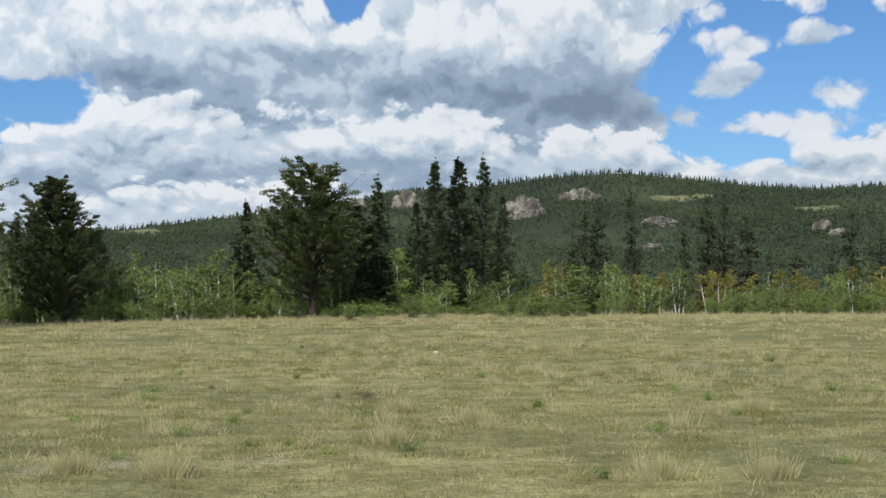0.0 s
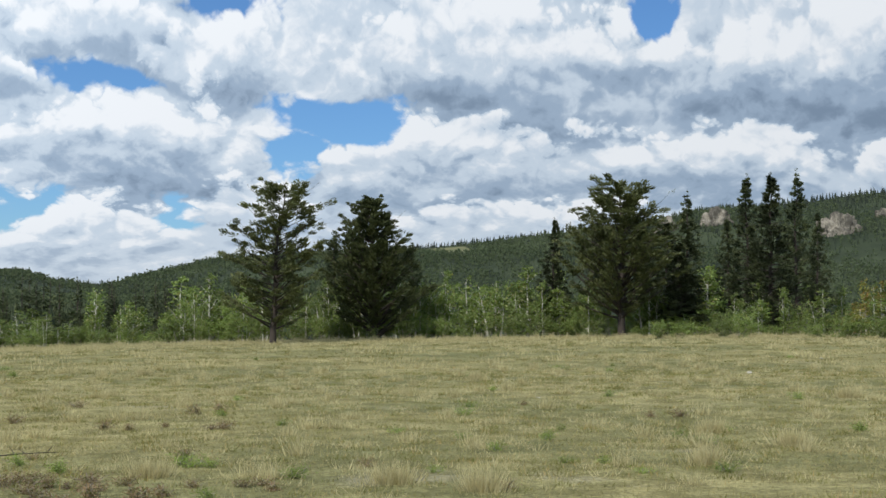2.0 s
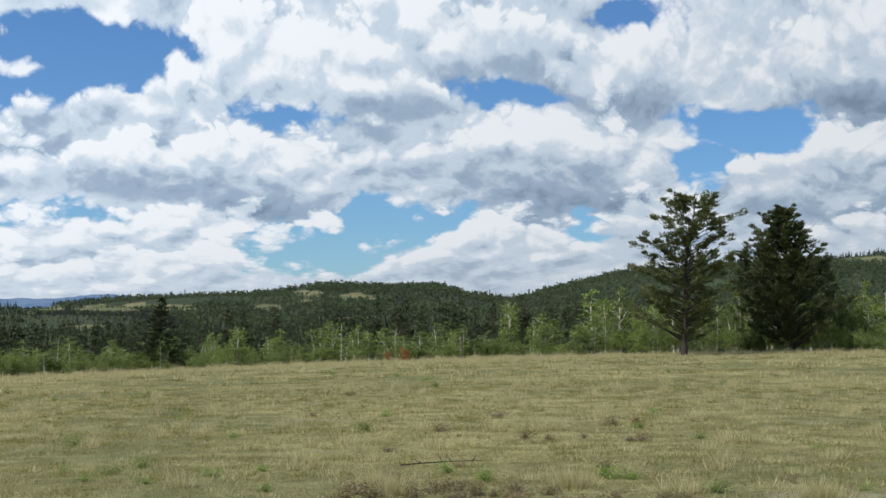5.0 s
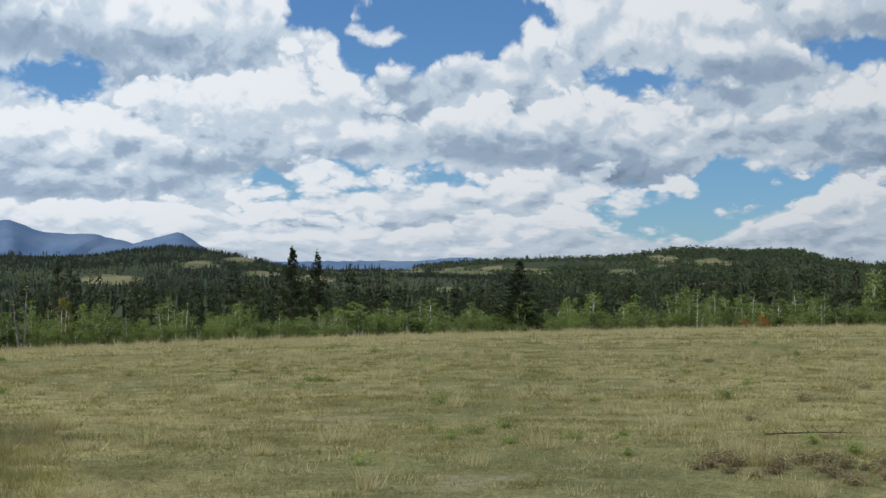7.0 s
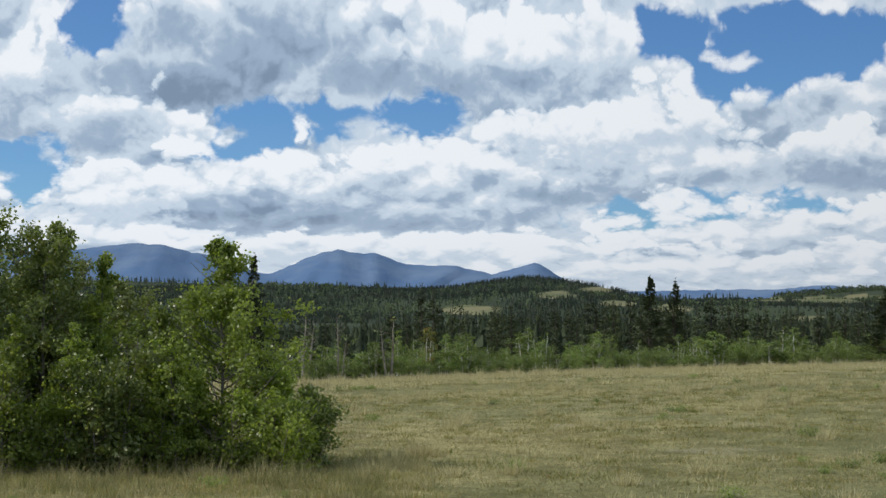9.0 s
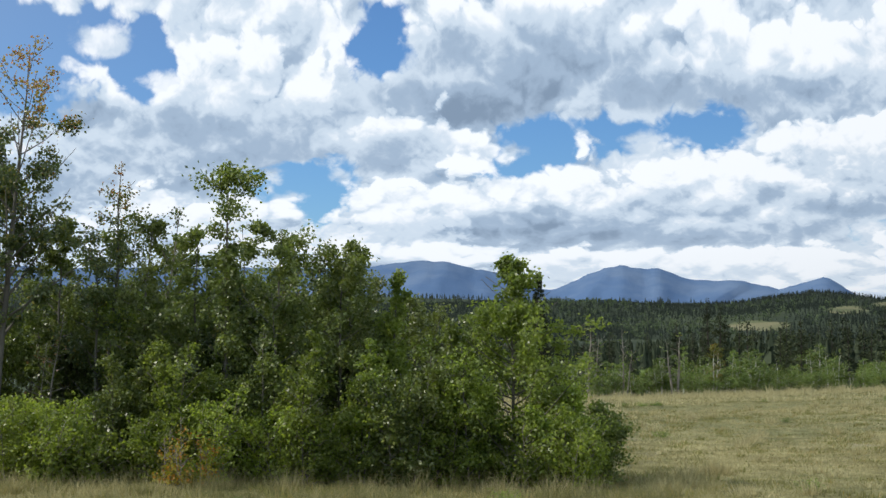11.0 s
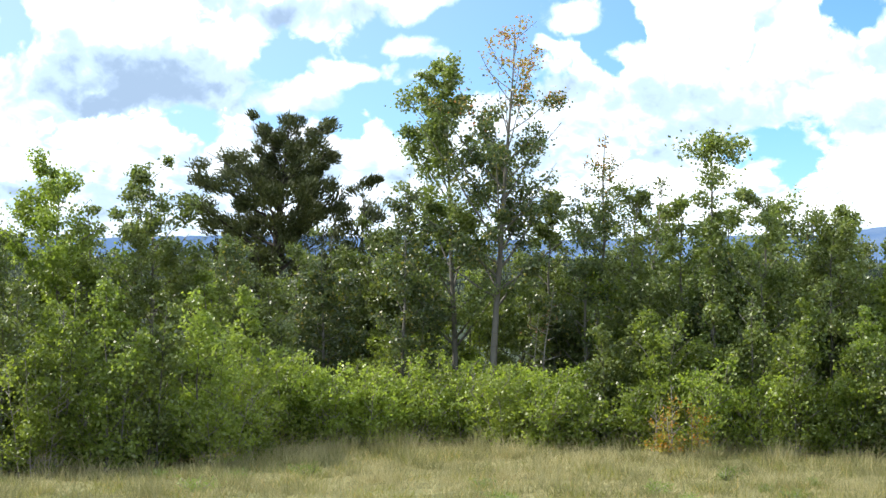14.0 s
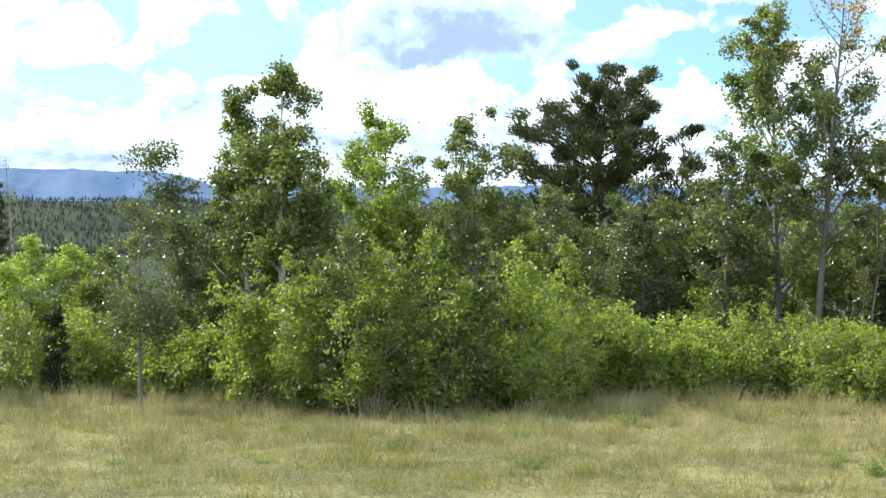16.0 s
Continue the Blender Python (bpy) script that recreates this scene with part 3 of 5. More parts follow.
def grown(seed, tall, wide, leaves, leaf, outline, bare=0.2, stems=1, limbs_n=22, lean=0.0, girth=0.011, rise=0.8, tuft=0.12, gaps=0.15, needle=False, rust=2.0, fewer=0.5, dead=0.0, blunt=0.45):
    """A tree or shrub: bent stems, rising limbs and twigs, and leaves in loose tufts of uneven density on them."""
    rng = np.random.default_rng(seed)
    wood, crown, tips = Shape(), Shape(), Shape()
    spots, ways, weights, sizes = [], [], [], []
    qs, rs = np.array(outline).T
    for s in range(stems):
        a = rng.random() * 6.28
        h = tall * (1 if s == 0 else 0.55 + 0.4 * rng.random())
        off = 0.0 if s == 0 else wide * (0.35 + 0.5 * rng.random())
        foot = np.array([math.cos(a) * off * 0.45, math.sin(a) * off * 0.45, -0.15])
        head = np.array([math.cos(a) * off + lean * h / tall, math.sin(a) * off, h * 0.97])
        k = np.linspace(0, 1, 10)
        line = bent_line(foot, head, rng, 10, 0.07)
        r = np.maximum(0.004, tall * girth * (1 - k) ** 0.8 * (h / tall))
        wood.tube(line, r, 7)
        for i in range(limbs_n):
            t = bare + (0.98 - bare) * (i + rng.random()) / limbs_n
            root = np.array([np.interp(t, k, line[:, c]) for c in range(3)])
            room = wide * np.interp(t * h / tall, qs, rs) * (1.0 if stems == 1 else 0.62)
            reach = room * (0.5 + 0.5 * rng.random())
            b = 2.4 * i + rng.random() * 1.2
            d = np.array([math.cos(b), math.sin(b), rise * (0.45 + 0.7 * rng.random())])
            limb = bent_line(root, root + d * reach, rng, 6, 0.10, -0.12)
            r0 = max(0.004, float(np.interp(t, k, r)) * 0.5)
            wood.tube(limb, np.linspace(r0, 0.003, 6), 4)
            if rng.random() < dead:
                continue
            small = min(1.0, blunt + 0.75 * room / wide)
            n = 3 + int(reach / (1.6 * tuft))
            for j in range(n):
                u = 0.25 + 0.75 * (j + 0.3 + 0.7 * rng.random()) / n
                p = np.array([np.interp(u, np.linspace(0, 1, 6), limb[:, c]) for c in range(3)])
                e = rng.normal(size=3) * (1, 1, 0.7) + d * 0.4
                e /= np.linalg.norm(e)
                tip = p + e * small * tuft * (0.3 + 0.7 * rng.random())
                if j % 2 == 0:
                    wood.tube(bent_line(p, tip, rng, 3), (r0 * 0.4, r0 * 0.25, 0.002), 3)
                full = noise.noise(Vector(tip) * (0.30 / tuft) + Vector((seed * 1.7, seed * 0.3, 0.0)))
                if full < -0.42 + 1.5 * gaps + 0.1 * rng.normal():
                    continue
                spots.append(tip)
                ways.append(d * 0.7 + e * 0.6 + (0, 0, 0.5))
                weights.append((0.5 + rng.random()) * (0.6 + max(0.0, full)))
                sizes.append(small * tuft * (0.75 + 0.75 * rng.random()))
        for j in range(4):
            spots.append(line[-1] - (line[-1] - line[-2]) * 0.5 * j)
            ways.append(np.array((0, 0, 1.0)))
            weights.append(0.12)
            sizes.append(tuft * 0.42)
    spots, ways, weights, sizes = np.array(spots), np.array(ways), np.array(weights), np.array(sizes)
    pick = rng.choice(len(spots), leaves, p=weights / weights.sum())
    ball = rng.normal(size=(leaves, 3))
    ball *= (rng.random(leaves) ** 0.4 * np.where(rng.random(leaves) < 0.16, 1.2 if needle else 1.8, 1.0) / np.linalg.norm(ball, axis=1))[:, None]
    at = spots[pick] + ball * sizes[pick][:, None] * (1.1, 1.1, 0.85)
    at[:, 2] = np.maximum(at[:, 2], 0.06)
    high = at[:, 2] > tall * (rust + 0.05 * rng.normal(size=leaves))
    if high.any():
        some = at[high & (rng.random(leaves) < fewer)]
        tips.leaves(some, rng.normal(size=some.shape) - (0, 0, 0.3), leaf * (0.6 + 0.6 * rng.random(len(some))), leaf * 0.8, rng)
        at, pick = at[~high], pick[~high]
    m = len(at)
    if needle:
        crown.leaves(at, ways[pick] + rng.normal(size=(m, 3)) * 0.45, leaf * (0.7 + 0.6 * rng.random(m)), leaf * 0.30, rng)
    else:
        crown.leaves(at, rng.normal(size=(m, 3)) * (1, 1, 0.8) - (0, 0, 0.35), leaf * (0.65 + 0.7 * rng.random(m)), leaf * 0.86, rng)
    return wood, crown, tips


def shaped(made, mat):
    """The meshes of a grown plant and its leaf material."""
    wood, crown, tips = made
    return (wood.mesh("trunk"), crown.mesh("crown"), mat) + ((tips.mesh("crown_top"),) if tips.n else ())


def plant(name, made, label, category, group="", bark=DARK_BARK):
    wood, crown, mat, *tips = made
    ob = tagged(new(name), label, category, group)
    part("trunk", wood, bark, ob, smooth=True)
    part("crown", crown, mat, ob)
    if tips:
        tagged(part("crown_top", tips[0], RUST_LEAF, ob, "sparse rust-coloured leaves"), kind="stuff")
    return ob


# ---- ground: meadow, the drop behind its edge, woods and hills ----
EDGE_AZ = [-24, -16, 0, 8, 16, 24, 31, 39, 50, 57, 63, 68, 75, 112, 125]
EDGE_D = [95, 95, 95, 95, 95, 92, 88, 82, 72, 66, 60, 50, 40, 40, 60]
EDGE_EL = [-1.2, -1.2, -1.17, -1.26, -1.36, -1.52, -1.74, -2.04, -2.49, -2.84, -3.02, -3.0, -3.2, -3.2, -2.0]
# hills: distance of foot and crest, then azimuths and heights of the skyline in degrees
HILL_A = (1000, 1600, [-30, -16.3, -13.7, -11.5, -8.8, -6.7, -3.8, -1.9, 1.8, 3.5, 7.3, 12.2, 16.6, 20.3, 22.1, 24, 26],
          [3.4, 3.55, 3.45, 3.65, 4.0, 4.22, 4.05, 3.8, 3.55, 3.15, 2.7, 2.15, 2.02, 1.6, 1.15, 0.6, -0.3])
HILL_B = (1500, 2300, [20, 22.8, 23.9, 25.8, 27.1, 28.8, 31.3, 33.4, 36.4, 38.5, 41, 43], [0.4, 0.65, 0.72, 0.95, 1.28, 1.14, 1.26, 0.98, 0.82, 0.74, 0.5, -0.1])
HILL_C = (700, 1150, [35.5, 37.5, 38.5, 40, 45.2, 46.2, 47.3, 48.8, 50.4, 51.5, 53.2, 54.5, 55.7, 58, 62, 66, 75],
          [-0.5, 0.2, 0.4, 0.4, 0.26, 0.51, 0.77, 1.04, 1.18, 1.01, 0.75, 0.66, 0.65, 0.75, 0.7, 0.6, 0.4])
HILL_D = (2300, 3000, [34, 38, 42.6, 47, 53, 59, 66, 75, 90, 104, 112, 120], [0.1, 0.35, 0.35, 0.35, 0.75, 0.8, 0.95, 1.1, 1.4, 1.6, 1.6, 0.8])


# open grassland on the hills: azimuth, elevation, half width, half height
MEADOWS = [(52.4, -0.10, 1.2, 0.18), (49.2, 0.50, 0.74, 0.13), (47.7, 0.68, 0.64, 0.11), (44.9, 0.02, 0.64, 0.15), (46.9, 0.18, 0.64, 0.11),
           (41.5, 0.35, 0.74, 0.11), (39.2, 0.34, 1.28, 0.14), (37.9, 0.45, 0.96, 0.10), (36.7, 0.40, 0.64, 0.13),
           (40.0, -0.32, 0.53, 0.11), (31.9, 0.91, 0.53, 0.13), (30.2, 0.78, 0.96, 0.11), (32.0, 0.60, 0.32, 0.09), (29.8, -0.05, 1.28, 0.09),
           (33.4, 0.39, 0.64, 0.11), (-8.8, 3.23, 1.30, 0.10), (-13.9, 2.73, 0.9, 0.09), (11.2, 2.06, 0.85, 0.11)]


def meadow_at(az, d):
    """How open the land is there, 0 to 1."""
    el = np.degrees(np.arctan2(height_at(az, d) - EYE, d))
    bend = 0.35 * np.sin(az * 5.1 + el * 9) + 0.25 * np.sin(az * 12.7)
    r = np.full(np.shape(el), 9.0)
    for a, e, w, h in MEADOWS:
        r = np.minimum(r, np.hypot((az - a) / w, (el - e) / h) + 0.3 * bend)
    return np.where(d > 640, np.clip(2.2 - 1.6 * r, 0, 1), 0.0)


def step(x):
    x = np.clip(x, 0, 1)
    return x * x * (3 - 2 * x)


def ripples(x, y, s, seed=0.0):
    return (np.sin(x * s + seed + 1.7 * np.sin(y * s * 0.6 + seed)) * np.sin(y * s * 1.1 + 2.1 * seed + 1.3 * np.sin(x * s * 0.7)))


def height_at(az, d):
    az, d = np.broadcast_arrays(np.asarray(az, float), np.asarray(d, float))
    edge, el = np.interp(az, EDGE_AZ, EDGE_D), np.interp(az, EDGE_AZ, EDGE_EL)
    crest = EYE + edge * np.tan(np.radians(el))
    p = polar(az, d)
    z = crest * np.minimum(d / edge, 1.0) ** 1.5
    z = z + 0.05 * ripples(p[..., 0], p[..., 1], 0.33) * step((d - 8) / 10) * step((edge - 8 - d) / 10)
    z = z + (-6.0 - crest) * step((d - edge) / 60)
    for foot, top, azs, els in (HILL_A, HILL_B, HILL_C, HILL_D):
        peak = EYE + top * np.tan(np.radians(np.interp(az, azs, els, left=-1.0, right=-1.0)))
        x = np.clip((d - foot) / (top - foot), 0, 1)
        s = np.where(d < top, x, 1 - 0.5 * step((d - top) / 900))
        relief = 0.010 * d * ripples(p[..., 0], p[..., 1], 0.011, top) * x * (1 - x) * 2
        z = np.maximum(z, -6 + (peak + 6) * s + relief)
    return z


azs = np.concatenate([np.arange(-26, 116, 0.25), np.arange(116, 334, 3.0)])
ds = np.concatenate([[0.004, 1, 3, 6, 9], np.arange(11, 60, 2.0), np.arange(60, 160, 2.5), np.geomspace(162, 680, 26), np.geomspace(690, 2400, 70), np.geomspace(2450, 4000, 14)])
A, D = np.meshgrid(azs, ds)
P = polar(A, D, height_at(A, D)).reshape(-1, 3)
na, nd = len(azs), len(ds)
i, j = np.meshgrid(np.arange(na), np.arange(nd - 1))
f = np.stack([j * na + i, j * na + (i + 1) % na, (j + 1) * na + (i + 1) % na, (j + 1) * na + i], -1).reshape(-1, 4)[:, ::-1]
turf = from_arrays("ground", P, f)
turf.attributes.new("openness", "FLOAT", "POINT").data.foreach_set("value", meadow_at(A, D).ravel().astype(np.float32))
ground = part("ground", turf, GRASS, smooth=True)
tagged(ground, "dry grassy meadow running out to wooded hills", "ground", kind="structure")

# far mountains, with the haze before them in their colour
MTN_AZ = [36.0, 38.0, 39.4, 41.0, 43.0, 45.0, 47.0, 48.5, 49.16, 49.9, 50.75, 51.6, 53.09, 53.94, 55.0, 55.96, 56.49, 57.34, 57.87, 58.61, 59.87, 60.5, 61.55, 62.8, 63.83, 64.86, 66.28, 67.49, 71.0, 78.0, 88.0, 96.0, 102.06, 102.89, 103.72, 104.54, 105.76, 107.18, 108.57, 109.76, 114]
MTN_EL = [0.3, 0.8, 0.9, 0.75, 0.72, 0.68, 0.6, 0.8, 1.26, 1.71, 1.49, 1.27, 1.59, 1.56, 1.66, 2.03, 1.99, 2.15, 2.06, 1.8, 1.2, 1.28, 1.81, 1.99, 2.25, 2.32, 2.13, 1.97, 2.0, 1.9, 2.2, 2.1, 2.12, 2.41, 2.61, 2.69, 2.63, 2.72, 2.68, 2.71, 2.71]
azs = np.arange(36, 114, 0.2)
rows = np.linspace(0, 1, 14)
A, S = np.meshgrid(azs, rows)
top = EYE + 4500 * np.tan(np.radians(np.interp(A, MTN_AZ, MTN_EL)))
B = A + 1.6 * S + 0.4 * np.sin(5 * S + A)
spur = np.sin(B * 1.9 + 1.3 * np.sin(B * 0.7)) + 0.6 * np.sin(B * 4.3 + 2.0 * np.sin(B * 1.3)) + 0.25 * np.sin(B * 9.7 - 4 * S)
D = 3900 + 600 * S + 100 * spur * S * (1 - S)
P = polar(A, D, -6 + (top + 6) * S + (3.0 * np.abs(np.sin(A * 2.9 + 2 * np.sin(A * 1.3))) + 2.0 * np.abs(np.sin(A * 6.7 + np.sin(A * 3.1))) - 3.0) * S).reshape(-1, 3)
na, nd = len(azs), len(rows)
i, j = np.meshgrid(np.arange(na - 1), np.arange(nd - 1))
f = np.stack([j * na + i + 1, j * na + i, (j + 1) * na + i, (j + 1) * na + i + 1], -1).reshape(-1, 4)
mountains = part("mountains", from_arrays("mountains", P, f), HAZED_PEAK, smooth=True)
tagged(mountains, "distant bare mountain range, coloured blue for haze", "mountains", kind="structure")


# ---- far woods ----
def woods(name, label, mat, az, d, tall, seed, conifer=True, tiers=3, sides=4, girth=0.21):
    """Many small far trees in one mesh: ragged tiers of sprays, or loose clumps of leaves."""
    rng = np.random.default_rng(seed)
    n = len(az)
    foot = polar(az, d, height_at(az, d) - 0.3)
    s = Shape()
    if conifer:
        for t in range(tiers):
            k = sides
            ang = rng.random((n, 1)) * 6.28 + np.arange(k) * (6.28 / k) + t
            r = (tall * girth * (1 - 0.85 * t / tiers))[:, None] * (0.7 + 0.6 * rng.random((n, k)))
            low = tall[:, None] * (0.05 + 0.80 * t / tiers) * (0.9 + 0.2 * rng.random((n, k)))
            high = np.broadcast_to((tall * (1.0 if t == tiers - 1 else 0.05 + 0.80 * (t + 1) / tiers + 0.16))[:, None], (n, k))
            c, q = np.cos(ang), np.sin(ang)
            tip = np.stack([np.zeros((n, k)), np.zeros((n, k)), high], -1)
            out = np.stack([c * r, q * r, low], -1)
            wide = np.stack([-q, c, np.zeros_like(c)], -1) * (r * 0.5)[..., None]
            v = np.stack([tip, out * (0.7, 0.7, 1) + wide + (0, 0, 0.1), out, out * (0.7, 0.7, 1) - wide + (0, 0, 0.1)], 2) + foot[:, None, None]
            s.add(v.reshape(-1, 3), np.arange(n * k * 4).reshape(-1, 4))
    else:
        k = 9
        u = rng.normal(size=(n, k, 3))
        u /= np.linalg.norm(u, axis=-1, keepdims=True)
        c = foot[:, None] + u * (tall[:, None, None] * (0.26, 0.26, 0.36)) + (0, 0, 1) * tall[:, None, None] * 0.55
        s.leaves(c.reshape(-1, 3), rng.normal(size=(n * k, 3)), np.repeat(tall * 0.38, k), np.repeat(tall * 0.34, k), rng)
    ob = part(name, s.mesh(name), mat)
    return tagged(ob, label, "woods", kind="stuff")


def scatter(count, az0, az1, d0, d1, seed, keep=0.5, scale=0.01):
    """Places spread evenly over a sector, thinned out by a slow pattern."""
    rng = np.random.default_rng(seed)
    az = az0 + (az1 - az0) * rng.random(count)
    d = np.sqrt(d0 ** 2 + (d1 ** 2 - d0 ** 2) * rng.random(count))
    p = polar(az, d)
    w = 0.5 + 0.5 * ripples(p[:, 0], p[:, 1], scale, seed) + 0.25 * rng.normal(size=count)
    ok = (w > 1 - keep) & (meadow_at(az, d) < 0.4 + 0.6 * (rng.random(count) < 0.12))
    return az[ok], d[ok], rng


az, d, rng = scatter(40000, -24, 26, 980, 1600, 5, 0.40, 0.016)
woods("conifer_wood", "dark conifers covering the rocky hillside", HAZED_SPRUCE, az, d, 2.0 + 2.6 * rng.random(len(az)), 1, True, 2, 4)
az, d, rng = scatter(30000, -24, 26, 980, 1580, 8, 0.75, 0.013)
woods("aspen_wood", "light green aspens mixed over the hillside", HAZED_ASPEN, az, d, 2.8 + 2.4 * rng.random(len(az)), 2, False)
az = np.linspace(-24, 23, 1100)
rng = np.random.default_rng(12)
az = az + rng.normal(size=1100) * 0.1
woods("ridge_conifers", "row of small conifers along the hill's skyline", HAZED_SPRUCE, az, 1575 + 40 * rng.random(1100), 2.5 + 4.5 * rng.random(1100), 3)
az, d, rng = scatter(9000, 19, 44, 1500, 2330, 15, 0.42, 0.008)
woods("conifer_wood", "dark conifers on the rolling far hills", HAZED_SPRUCE, az, d, 3.5 + 3 * rng.random(len(az)), 4)
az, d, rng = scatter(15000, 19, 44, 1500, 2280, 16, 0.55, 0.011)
woods("aspen_wood", "light green aspens on the rolling far hills", HAZED_ASPEN, az, d, 4 + 4 * rng.random(len(az)), 14, False)
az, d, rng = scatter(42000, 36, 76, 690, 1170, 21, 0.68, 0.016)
woods("conifer_wood", "dark conifers in belts between pale meadows", HAZED_SPRUCE, az, d, 1.4 + 2.2 * rng.random(len(az)), 5, True, 2, 3)
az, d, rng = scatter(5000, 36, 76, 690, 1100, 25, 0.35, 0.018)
woods("aspen_wood", "light green aspens on the meadow hill", HAZED_ASPEN, az, d, 2 + 2 * rng.random(len(az)), 6, False)
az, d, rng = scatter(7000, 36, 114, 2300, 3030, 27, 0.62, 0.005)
woods("conifer_wood", "dark conifers on the low far ridge", HAZED_SPRUCE, az, d, 6 + 7 * rng.random(len(az)), 7)
az, d, rng = scatter(4200, 19, 70, 240, 600, 31, 0.9, 0.03)
low = np.interp(az, [19, 26, 36, 46, 58, 70, 112], [0.1, 0.0, -0.35, -0.5, -0.75, -0.8, -0.4])
tall = 7.4 + d * np.tan(np.radians(low)) + 0.9 * rng.normal(size=len(az))
ok = (tall > 2.0) & (tall < 11)
woods("valley_conifers", "dense dark conifers filling the valley beyond the meadow", VALLEY_NEEDLE, az[ok], d[ok], tall[ok], 8, True, 6, 6, 0.27)
az, d, rng = scatter(2600, 18, 68, 150, 245, 35, 0.85, 0.05)
low = np.interp(az, [18, 22, 27, 31, 36, 46, 52, 58, 67], [-0.2, 0.1, 0.1, -0.25, -0.45, -0.45, -0.5, -0.8, -1.0])
tall = 7.4 + d * np.tan(np.radians(low)) + 0.5 * rng.normal(size=len(az))
ok = (tall > 2.0) & (tall < 11)
woods("valley_conifers", "close dark conifers of the valley wood", VALLEY_NEEDLE, az[ok], d[ok], tall[ok], 38, True, 7, 7, 0.20)
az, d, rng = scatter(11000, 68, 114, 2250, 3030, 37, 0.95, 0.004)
woods("conifer_wood", "dark conifers on the low far ridge", HAZED_SPRUCE, az, d, 4 + 4 * rng.random(len(az)), 19, True, 2, 4)
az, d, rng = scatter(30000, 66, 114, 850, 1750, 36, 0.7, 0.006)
woods("conifer_wood", "dark conifers across the plain behind the thicket", HAZED_SPRUCE, az, d, 1.8 + 1.8 * rng.random(len(az)), 18, True, 2, 4)
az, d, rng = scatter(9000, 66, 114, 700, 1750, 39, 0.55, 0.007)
woods("aspen_wood", "light green aspens across the plain behind the thicket", HAZED_ASPEN, az, d, 1.6 + 1.6 * rng.random(len(az)), 20, False)
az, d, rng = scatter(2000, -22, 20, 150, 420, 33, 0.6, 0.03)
woods("valley_conifers", "dark conifers at the foot of the hill", HAZED_SPRUCE, az, d, 5 + 4 * rng.random(len(az)), 9, True, 5, 5)


# ---- rock outcrops on the hillside ----
def outcrop(az, el, w, h, seed):
    """A lumpy pale cliff standing out of the slope at that azimuth and elevation, w and h degrees to each side."""
    d = np.linspace(1000, 1600, 400)
    k = np.degrees(np.arctan2(height_at(np.full(400, az), d) - EYE, d))
    d = float(d[np.argmax(k > el - h)])
    bm = bmesh.new()
    bmesh.ops.create_icosphere(bm, subdivisions=5, radius=1.0)
    for v in bm.verts:
        p = v.co * 1.7 + Vector((seed * 3.1, seed, 0))
        s = 1 + 0.45 * noise.fractal(p, 0.8, 2.2, 5) + 0.12 * abs(noise.noise(p * 5))
        v.co = Vector((v.co.x * s, v.co.y * s, max(-0.6, v.co.z * s)))
    me = bpy.data.meshes.new("rock_outcrop")
    bm.to_mesh(me)
    bm.free()
    ob = part("rock_outcrop", me, ROCK, None, "weathered pale pinkish rock outcrop on the wooded hill")
    tagged(ob, category="rock", group="rock outcrops on the hill")
    wide, high = d * math.tan(radians(w)), d * math.tan(radians(h))
    ob.matrix_basis = Matrix.LocRotScale(Vector(polar(az, d, height_at(az, d) + high * 0.1)), Euler((0, 0, radians(az))), (wide, wide * 0.35, high * 1.5))
    return ob


for q, (az, el, w, h) in enumerate([(-3.05, 3.0, 0.68, 0.42), (-5.1, 3.42, 0.62, 0.26), (-8.05, 2.38, 0.55, 0.18), (1.35, 3.3, 0.55, 0.32), (3.2, 3.0, 0.4, 0.3),
                                    (-14.0, 2.15, 0.3, 0.2), (-14.6, 1.9, 0.35, 0.12), (-7.8, 1.4, 0.5, 0.12)]):
    outcrop(az, el, w, h, q + 1)

# ---- trees along the meadow's edge ----
SHAPES = {}


def stand(kind, az, d, el, w=None, sink=0.0):
    """Notes a tree to be set at azimuth az and distance d, its top at elevation el, its crown w degrees wide to each side."""
    foot = float(height_at(az, d)) - sink
    tall = EYE + d * math.tan(radians(el)) - foot
    wide = None if w is None else d * math.tan(radians(w))
    SHAPES.setdefault(kind, []).append((az, d, foot, tall, wide))


for az, el, w in [(-4.8, 2.9, 0.4), (-5.3, 3.2, 0.45), (-5.8, 2.9, 0.4), (-7.1, 3.85, 0.45), (-9.0, 2.35, 0.33), (-9.9, 3.2, 0.45), (-10.5, 3.4, 0.62),
                  (-11.3, 2.55, 0.55), (-13.0, 1.4, 0.33), (-14.3, 1.6, 0.33), (-15.0, 2.55, 0.5), (-16.1, 2.0, 0.45), (-12.2, 1.4, 0.3), (-18.0, 2.4, 0.5), (-20.0, 3.0, 0.5)]:
    stand("spruce_thin", az, 104 + (az * 37 % 9), el, w)
for az, el, w in [(0.27, 4.65, 0.74), (-0.58, 4.71, 0.85), (-1.47, 4.74, 0.70), (-2.27, 3.32, 0.51), (0.92, 3.13, 0.6), (3.3, 3.04, 0.95), (2.51, 4.03, 0.77),
                  (2.7, 2.29, 0.98), (7.48, 3.15, 0.6), (15.54, 2.5, 0.75), (12.64, 2.31, 0.6), (15.2, 2.56, 0.64)]:
    stand("spruce_full", az, 101 + (az * 53 % 11), el, w)
